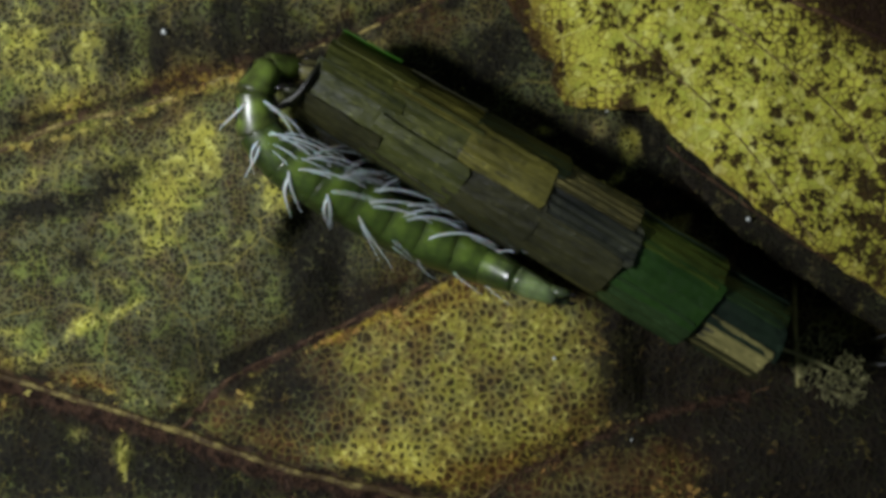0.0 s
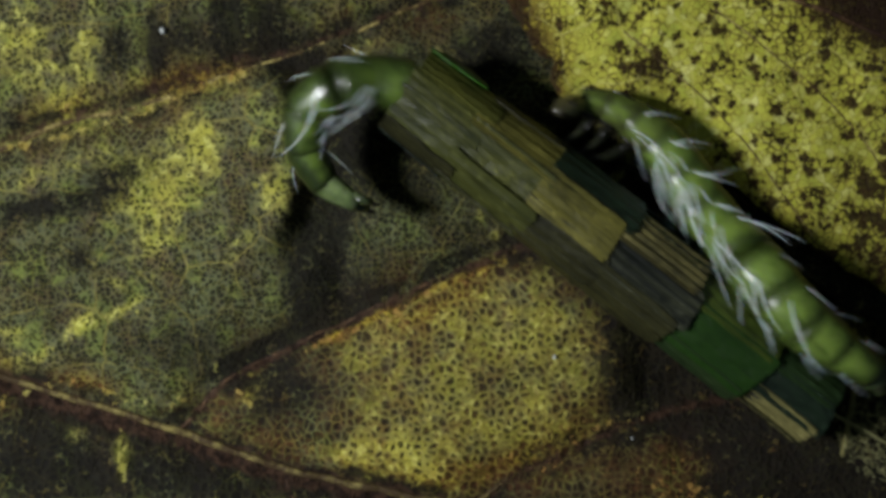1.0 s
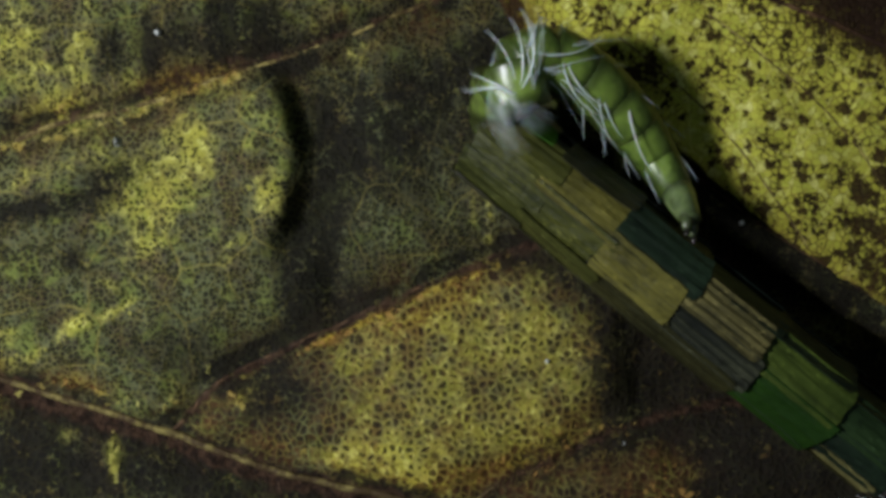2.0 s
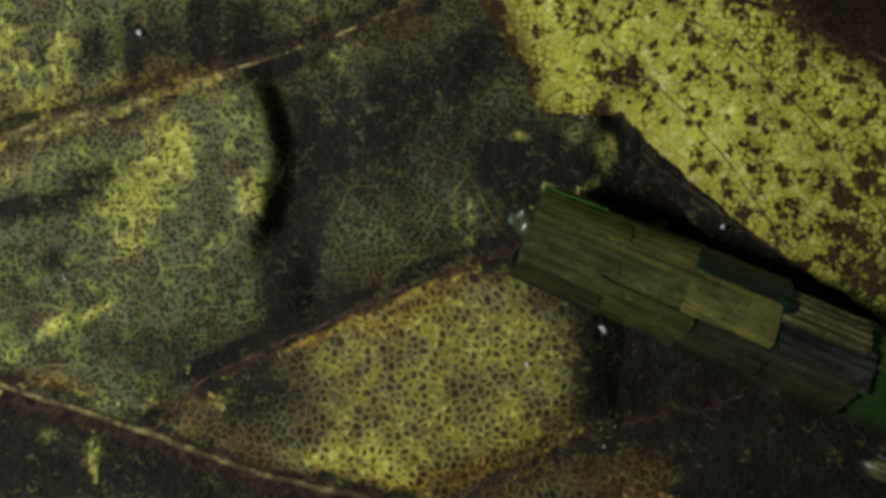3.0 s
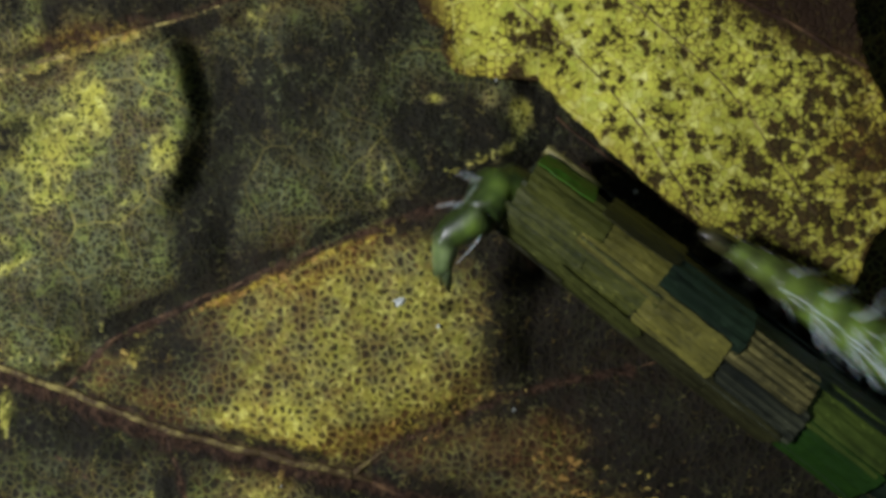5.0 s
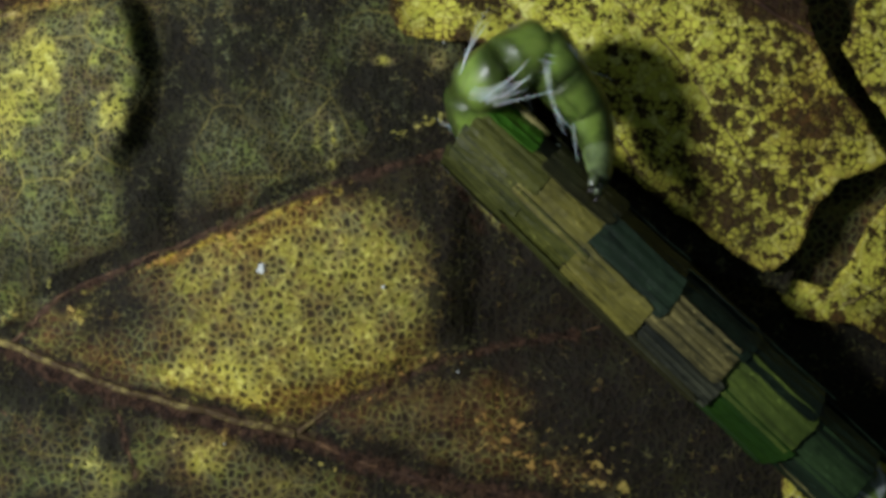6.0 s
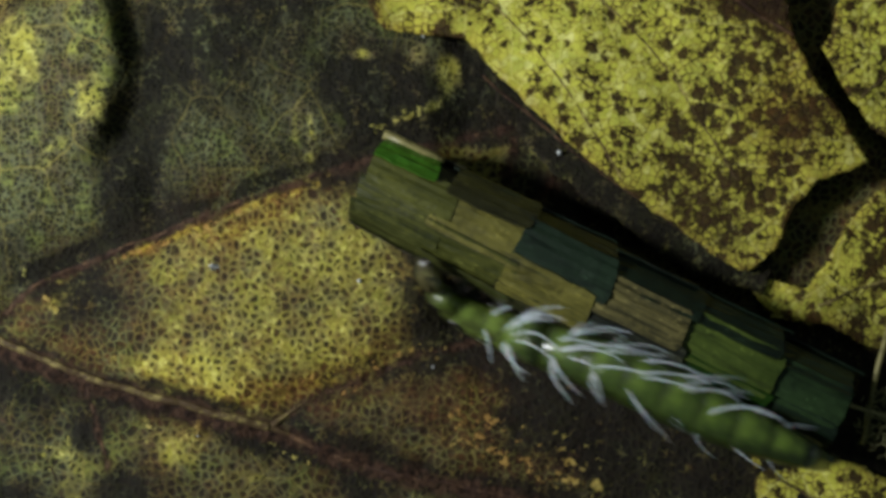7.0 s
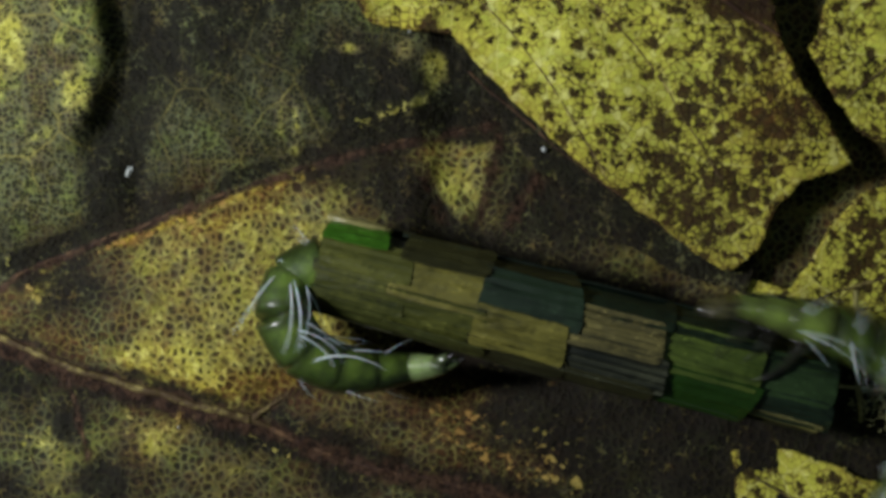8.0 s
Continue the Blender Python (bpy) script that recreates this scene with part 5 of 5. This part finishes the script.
# CRAWL_BELOW: head to tail, in mm along the case and beside it
CRAWL_BELOW = {}
CRAWL_BELOW[0.0] = [(0.4, 0.1), (-0.8, -0.3), (-1.9, -1.3), (-1.2, -3.2), (0.9, -4.1), (3.8, -4.0), (7.4, -3.8), (11.4, -3.3), (15.8, -2.9)]
CRAWL_BELOW[0.3] = [(3.6, 0.0), (1.5, 0.0), (0.1, 0.0), (-1.0, -1.3), (-0.5, -3.6), (1.9, -5.2), (4.4, -4.9), (6.8, -4.1), (8.7, -3.1)]
CRAWL_BELOW[0.6] = [(5.1, 0.0), (1.9, 0.0), (0.0, -0.0), (-0.9, -2.7), (-0.2, -5.0), (1.9, -5.7), (4.4, -4.8), (7.2, -3.7)]
CRAWL_BELOW[0.9] = [(7.8, 0.0), (2.4, 0.0), (0.0, -0.0), (-1.6, -0.9), (-3.0, -2.3), (-2.9, -4.3), (-1.5, -5.7), (0.5, -5.9), (2.1, -5.6)]
CRAWL_BELOW[1.0] = [(10.3, 0.0), (2.9, 0.0), (0.0, -0.0), (-1.4, -1.0), (-2.7, -2.9), (-1.9, -4.7), (-0.4, -5.4), (1.2, -5.3)]
CRAWL_BELOW[1.2] = [(15.2, 0.0), (2.9, 0.0), (0.2, 0.0), (-0.5, -0.9), (-1.2, -2.3), (-0.9, -3.9)]
CRAWL_BELOW[1.6] = [(24.0, 0.0), (4.6, 0.0)]
CRAWL_BELOW[2.1] = [(29.8, -3.6), (29.8, -1.0), (27.4, 0.0), (22.6, 0.0), (10.4, 0.0)]
CRAWL_BELOW[2.6] = [(24.3, -4.6), (27.4, -4.6), (29.8, -2.9), (29.6, -0.5), (27.2, 0.0), (22.6, 0.0), (14.6, 0.0)]
CRAWL_BELOW[3.1] = [(15.6, -3.4), (19.4, -3.6), (24.3, -4.0), (27.9, -3.6), (29.6, -1.9), (28.6, -0.2), (26.2, 0.0)]
CRAWL_BELOW[3.3] = [(10.3, -3.0), (11.8, -4.0), (14.3, -4.3), (16.7, -3.9), (19.8, -3.7), (23.7, -3.6), (26.4, -3.7), (27.7, -3.7)]
CRAWL_BELOW[3.5] = [(4.3, -3.3), (5.9, -4.1), (7.8, -4.2), (10.2, -3.8), (12.9, -3.7), (15.6, -3.8), (18.2, -3.9), (20.9, -4.0), (23.5, -3.8)]
CRAWL_BELOW[3.8] = [(-1.3, -0.8), (-1.4, -1.9), (-0.2, -3.7), (1.8, -4.7), (4.4, -4.7), (7.2, -4.9), (9.8, -4.8), (13.6, -4.3), (17.1, -3.5)]
CRAWL_BELOW[4.0] = [(-0.5, -1.3), (-1.5, -1.0), (-1.9, -2.0), (-1.4, -3.6), (0.3, -5.0), (2.7, -5.5), (5.8, -5.8), (8.7, -6.1), (11.5, -6.2)]
CRAWL_BELOW[4.2] = [(1.7, 0.0), (-0.9, -0.0), (-2.0, -0.8), (-1.7, -2.2), (-0.2, -3.7), (2.4, -4.6), (5.4, -4.8), (8.2, -4.7), (11.0, -3.2)]
CRAWL_BELOW[4.75] = [(7.8, 0.0), (2.4, 0.0), (0.0, -0.0), (-1.6, -0.9), (-3.0, -2.3), (-2.9, -4.3), (-1.5, -5.7), (0.5, -5.9), (2.1, -5.6)]
CRAWL_BELOW[5.05] = [(15.2, 0.0), (2.9, 0.0), (0.2, 0.0), (-0.5, -0.9), (-1.2, -2.3), (-0.9, -3.9)]
CRAWL_BELOW[5.3] = [(19.4, 0.0), (0.0, 0.0)]
CRAWL_BELOW[5.7] = [(23.3, 0.0), (3.9, 0.0)]
CRAWL_BELOW[6.0] = [(26.7, -3.6), (28.6, -1.5), (27.2, 0.0), (22.6, 0.0), (9.7, 0.0)]
CRAWL_BELOW[6.3] = [(19.8, -2.8), (21.8, -2.7), (24.4, -2.2), (26.7, -1.2), (28.0, 0.2), (27.6, 1.4), (24.3, 0.0), (21.8, 0.0)]
CRAWL_BELOW[6.5] = [(17.0, -2.7), (18.3, -4.0), (20.7, -4.1), (23.2, -3.7), (25.9, -3.0), (28.2, -2.3), (30.4, -1.2), (31.9, 0.5)]
CRAWL_BELOW[6.8] = [(9.5, -2.1), (10.2, -3.0), (12.0, -3.3), (14.4, -3.2), (17.0, -2.6), (20.2, -2.5), (23.0, -2.7), (25.3, -2.9), (27.8, -3.0)]
CRAWL_BELOW[7.1] = [(1.5, -2.1), (2.3, -3.2), (4.2, -3.5), (7.0, -3.2), (9.8, -2.9), (12.9, -2.6), (16.0, -2.4), (18.8, -2.0), (21.7, -2.0)]
CRAWL_BELOW[7.3] = [(-0.7, 0.1), (-1.3, -1.3), (0.1, -2.5), (2.8, -3.2), (5.9, -3.1), (9.2, -2.8), (12.6, -2.5), (14.8, -2.1), (17.7, -1.6)]
CRAWL_BELOW[7.5] = [(1.9, 0.0), (0.1, -0.0), (-1.3, 0.2), (-1.7, -1.5), (-0.2, -3.3), (2.5, -4.3), (5.1, -4.2), (7.8, -3.8), (10.3, -2.9), (12.7, -2.4)]
CRAWL_BELOW[7.7] = [(6.1, 0.0), (1.5, 0.0), (0.2, 0.5), (-1.1, -0.1), (-1.1, -1.9), (0.7, -3.6), (3.6, -4.1), (5.9, -3.3), (7.6, -2.3)]
CRAWL_BELOW[7.9] = [(8.0, 0.0), (1.5, 0.0), (0.1, -0.1), (-0.9, -0.8), (-0.9, -2.3), (0.3, -3.7), (2.3, -4.4), (4.2, -4.0), (6.3, -3.0)]
CRAWL_BELOW[8.0] = [(8.7, 0.0), (1.5, 0.0), (-0.0, 0.1), (-0.8, -0.6), (-1.0, -2.1), (0.1, -3.6), (1.9, -4.1), (3.8, -3.8), (5.8, -3.0)]
# CRAWL_ABOVE: head to tail, in mm along the case and beside it
CRAWL_ABOVE = {}
CRAWL_ABOVE[0.0] = [(27.1, 3.7), (29.0, 4.2), (31.5, 3.4), (33.5, 1.8), (34.8, -0.2), (35.0, -2.4), (34.1, -4.3), (32.4, -5.6)]
CRAWL_ABOVE[0.3] = [(22.2, 3.9), (23.3, 5.4), (25.4, 5.1), (27.5, 3.9), (30.0, 2.7), (32.0, 1.5), (33.4, -0.2), (33.7, -2.3)]
CRAWL_ABOVE[0.6] = [(14.5, 3.9), (16.2, 4.6), (18.1, 5.1), (20.4, 4.5), (23.1, 3.9), (25.6, 3.2), (27.9, 2.3), (28.9, 0.3), (27.1, -1.2)]
CRAWL_ABOVE[0.9] = [(8.5, 2.8), (9.1, 4.1), (11.1, 4.4), (13.5, 4.4), (16.3, 3.5), (19.3, 2.8), (21.8, 3.2), (23.6, 4.4), (25.9, 4.6)]
CRAWL_ABOVE[1.0] = [(5.6, 2.8), (6.4, 4.3), (8.3, 4.9), (10.6, 4.7), (13.2, 3.7), (16.0, 2.9), (18.7, 2.2), (21.1, 2.2), (23.7, 2.4)]
CRAWL_ABOVE[1.2] = [(0.0, 2.0), (0.9, 3.2), (3.0, 3.7), (6.4, 3.6), (9.6, 3.4), (13.1, 3.3), (16.3, 3.1), (18.6, 2.4)]
CRAWL_ABOVE[1.7] = [(0.7, 0.0), (-0.4, 0.2), (-1.4, 0.4), (-2.3, 1.5), (-1.6, 3.4), (0.1, 4.7), (2.6, 5.2), (5.5, 5.0), (8.4, 4.0), (11.0, 2.2)]
CRAWL_ABOVE[2.3] = [(6.5, 0.0), (1.5, 0.0), (-0.3, -0.3), (-1.5, -0.0), (-1.8, 1.4), (-0.5, 2.7), (2.2, 3.6), (5.1, 3.8), (7.1, 2.9)]
CRAWL_ABOVE[2.5] = [(7.0, 0.0), (1.5, 0.0), (-0.2, -0.1), (-1.9, -0.3), (-2.6, 1.0), (-0.9, 2.5), (1.4, 3.3), (3.8, 3.0), (5.7, 1.7)]
CRAWL_ABOVE[2.7] = [(9.7, 0.0), (1.5, 0.0), (-0.1, -0.0), (-1.4, 0.7), (-1.0, 2.2), (1.0, 3.5), (3.3, 3.5), (4.7, 2.6)]
CRAWL_ABOVE[2.9] = [(12.1, 0.0), (1.5, 0.0), (-0.0, -0.0), (-0.8, -0.5), (-2.0, 0.2), (-1.9, 1.7), (-0.9, 3.0), (0.5, 3.8)]
CRAWL_ABOVE[3.0] = [(19.3, 0.0), (0.6, 0.0), (0.0, 0.3), (-0.6, 0.9)]
CRAWL_ABOVE[3.1] = [(20.4, 0.0), (1.0, 0.0)]
CRAWL_ABOVE[3.5] = [(24.0, 0.0), (4.6, 0.0)]
CRAWL_ABOVE[3.9] = [(28.6, 3.2), (29.4, 1.0), (27.4, 0.0), (22.6, 0.0), (9.7, 0.0)]
CRAWL_ABOVE[4.5] = [(21.8, 3.9), (25.5, 4.0), (28.6, 3.2), (29.6, 1.5), (28.6, 0.0), (26.2, 0.0), (19.4, 0.0)]
CRAWL_ABOVE[4.9] = [(10.9, 3.9), (14.6, 3.9), (19.4, 4.0), (25.5, 4.1), (29.1, 3.2), (31.0, 1.5)]
CRAWL_ABOVE[5.3] = [(-1.2, -0.5), (-1.7, 0.8), (-0.9, 2.3), (0.7, 3.3), (3.6, 3.8), (6.7, 4.3), (9.8, 4.5), (12.8, 4.3), (15.1, 3.1)]
CRAWL_ABOVE[5.5] = [(0.7, 0.0), (-0.4, 0.2), (-1.4, 0.4), (-2.3, 1.5), (-1.6, 3.4), (0.1, 4.7), (2.6, 5.2), (5.5, 5.0), (8.4, 4.0), (11.0, 2.2)]
CRAWL_ABOVE[5.7] = [(3.9, 0.0), (1.2, 0.0), (-0.5, 0.2), (-1.7, 1.2), (-1.4, 3.3), (0.4, 4.9), (2.9, 5.8), (5.3, 5.4), (6.4, 3.4), (7.3, 1.8)]
CRAWL_ABOVE[5.9] = [(7.0, 0.0), (1.5, 0.0), (-0.1, 0.0), (-1.3, 0.9), (-1.0, 3.0), (0.8, 4.3), (3.0, 4.5), (5.0, 3.4), (6.4, 1.8)]
CRAWL_ABOVE[6.1] = [(10.7, 0.0), (1.5, 0.0), (-0.1, -0.1), (-1.2, 0.9), (-0.8, 2.6), (0.9, 3.4), (2.9, 3.0), (4.0, 1.9)]
CRAWL_ABOVE[6.3] = [(13.1, 0.0), (1.5, 0.0), (0.0, -0.0), (-0.9, -0.1), (-2.1, 0.4), (-2.5, 2.0), (-2.3, 3.9)]
CRAWL_ABOVE[6.5] = [(19.9, 0.0), (0.5, 0.0)]
CRAWL_ABOVE[7.0] = [(20.8, 0.0), (1.4, 0.0)]
CRAWL_ABOVE[7.6] = [(22.0, 0.0), (2.6, 0.0)]
CRAWL_ABOVE[7.8] = [(23.4, 1.7), (24.6, 2.5), (26.5, 2.1), (27.7, 0.7), (27.4, -0.9), (25.9, -0.2), (22.6, 0.0), (14.6, 0.0)]
CRAWL_ABOVE[8.0] = [(16.1, 2.1), (17.8, 2.7), (20.1, 2.7), (22.3, 2.6), (24.7, 2.2), (26.9, 1.3), (28.2, 0.1), (27.6, -1.6)]


# ---- what moves ----
def glide(times, values, t):
    """Shape-keeping smooth curve through the values."""
    x, y = np.array(times, float), np.array(values, float)
    h, d = np.diff(x), np.diff(y, axis=0) / np.diff(x).reshape(-1, *[1] * (y.ndim - 1))
    m = np.zeros_like(y)
    m[0], m[-1] = d[0], d[-1]
    same = d[:-1] * d[1:] > 0
    w = h.reshape(-1, *[1] * (y.ndim - 1))
    w1, w2 = 2 * w[1:] + w[:-1], w[1:] + 2 * w[:-1]
    with np.errstate(divide="ignore", invalid="ignore"):
        m[1:-1] = np.where(same, (w1 + w2) / (w1 / d[:-1] + w2 / d[1:]), 0)
    i = int(np.clip(np.searchsorted(x, t, "right") - 1, 0, len(x) - 2))
    u = (t - x[i]) / h[i]
    return (2 * u ** 3 - 3 * u * u + 1) * y[i] + (u ** 3 - 2 * u * u + u) * h[i] * m[i] + (3 * u * u - 2 * u ** 3) * y[i + 1] + (u ** 3 - u * u) * h[i] * m[i + 1]


TIMES = [i / 10 for i in range(81)]


def case_place(t):
    return glide([r[0] for r in CASE], [r[1:] for r in CASE], t)


JOINTS = np.concatenate([[0], np.cumsum(LENGTHS)])


def spread(points):
    """The joints of a body along a line, head first."""
    p = curve_through(points, 300)
    s = np.concatenate([[0], np.cumsum(np.linalg.norm(np.diff(p, axis=0), axis=1))])
    end = (p[-1] - p[-12]) / np.linalg.norm(p[-1] - p[-12])
    out = np.stack([np.interp(JOINTS, s, p[:, k]) for k in (0, 1)], 1)
    over = np.maximum(JOINTS - s[-1], 0)[:, None]
    return out + over * end


def crawl_rows(lines, rest, arch, ventral):
    """Rows for every ring of a larva. rest: its height beside the case, arch: at the bend before the mouth; ventral: the side of its belly."""
    times = sorted(lines)
    shapes = [spread(lines[t]) for t in times]
    rows = [[] for _ in LENGTHS]
    tucked = []
    for t in TIMES:
        flat = glide(times, shapes, t)
        for _ in range(2):       # keep the rings' lengths
            for i in range(len(LENGTHS)):
                d = flat[i + 1] - flat[i]
                flat[i + 1] = flat[i] + d / max(np.linalg.norm(d), 1e-6) * LENGTHS[i]
        x, y, heading, roll = case_place(t)
        c, s = math.cos(radians(-heading)), math.sin(radians(-heading))
        places = []
        for u, v in flat:
            near = math.hypot(min(u, 0) if u < 0 else u, v)
            z = rest + (arch - rest) * math.exp(-((near - 2.6) / 3.2) ** 2)
            if near < 2.6 and u < 0.5:
                z = AXIS + (arch - AXIS) * (near / 2.6) ** 1.2
            out = 1 - math.exp(-(max(0.0, abs(v) - 0.5) / 0.5) ** 2)
            over = math.sqrt(max(0.0, 3.35 ** 2 - v * v))
            if u > -0.8 and u < 23.5:
                k = min(1.0, (u + 0.8) / 1.6, (23.5 - u) / 1.2)
                lifted = max(z, AXIS + over - 0.4) if over > 0.6 else z
                z = z + (lifted - z) * k
                z = AXIS + (z - AXIS) * (out if u > 0.4 else max(out, min(1, 0.6 - u)))
            elif u >= 23.5:
                z = rest + (AXIS - rest) * math.exp(-((u - 23.5) / 2.0) ** 2 - (v / 2.0) ** 2)
            places.append(Vector((x + c * u - s * v, y + s * u + c * v, z)))
        mid = (flat[1:] + flat[:-1]) / 2
        deep = np.clip(np.minimum(mid[:, 0] + 1.0, 23.0 - mid[:, 0]) / 1.0, 0, 1) * np.clip((1.9 - abs(mid[:, 1])) / 0.6, 0, 1)
        tucked.append(deep)
        for i in range(len(LENGTHS)):
            a, b = places[i], places[i + 1]
            ahead = (a - b).normalized()
            belly = ventral * Vector((0, 0, 1)).cross(ahead).normalized()
            back = (-belly * math.cos(radians(35)) + Vector((0, 0, 1)) * math.sin(radians(35))).normalized()
            side = back.cross(ahead).normalized()
            back = ahead.cross(side).normalized()
            turn = Matrix((ahead, side, back)).transposed().to_4x4()
            rows[i].append((t, Matrix.Translation((a + b) / 2 * MM) @ turn))
    return rows, tucked


def fold_rows(k, ob, side, open_turn, tucked):
    """Gills and legs stand out in the water, wave or step, and lie back inside the tube."""
    out = []
    leg = ob.name.startswith("leg")
    shut = (Euler((side * -0.5, 2.2, side * 0.35)) if leg else Euler((0, -0.25 if ob.location.z > 0 else 0.1, side * 0.6))).to_quaternion()
    for n in range(0, len(TIMES), 2):
        t = TIMES[n]
        q = open_turn.to_quaternion()
        wave = 0.18 * math.sin(9 * t + 1.7 * k + 1.5 * side) if leg else 0.09 * math.sin(6 * t + 1.3 * k + 2 * side)
        q = q @ Euler((0, wave, 0.4 * wave)).to_quaternion()
        q = q.slerp(shut, float(tucked[n][k]))
        x, y, z = ob.location
        draw = 1 - (0.1 if leg else 0.5) * float(tucked[n][k])
        out.append((t, Matrix.Translation((x, y * draw, z * draw)) @ q.to_matrix().to_4x4()))
    return out


def drift_rows(points):
    times = [p[0] for p in points]
    return [(t, pose(*(glide(times, [p[1:4] for p in points], t) * MM), 25 * t, 35 * t, 40 * t)) for t in TIMES[::2]]


def motions():
    rows = []
    for t in TIMES:
        x, y, heading, roll = case_place(t)
        rows.append((t, pose(x * MM, y * MM, AXIS * MM, -roll, 0, -heading)))
    walk(case, rows)
    for pieces, folding, lines, rest, arch, ventral in ((pieces_below, folding_below, CRAWL_BELOW, 1.75, 4.2, -1), (pieces_above, folding_above, CRAWL_ABOVE, 2.35, 5.2, 1)):
        tracks, tucked = crawl_rows(lines, rest, arch, ventral)
        for piece, track in zip(pieces, tracks):
            walk(piece, track)
        for k, ob, side, open_turn in folding:
            walk(ob, fold_rows(k, ob, side, open_turn, tucked))
    walk(flake_a, drift_rows([(0.0, -15.5, 20, 6), (1.2, -14.1, 9.2, 6), (2.3, -12.5, 2.7, 6), (2.7, -13.2, 0.6, 6), (3.0, -13.9, -1.1, 6), (3.5, -15.3, -3.2, 6), (4.2, -18.5, -6, 6), (8.0, -30, -12, 6)]))
    walk(flake_b, drift_rows([(0.0, 14, -3.0, 1.3), (4.0, 6.0, -3.4, 1.5), (5.7, 1.1, -4.1, 3.0), (6.1, -0.3, -4.3, 3.5), (6.5, -0.6, -4.9, 3.5), (7.1, -1.0, -4.4, 4), (7.5, -2.6, -2.9, 4.5), (8.0, -3.7, -1.2, 5)]))


motions()
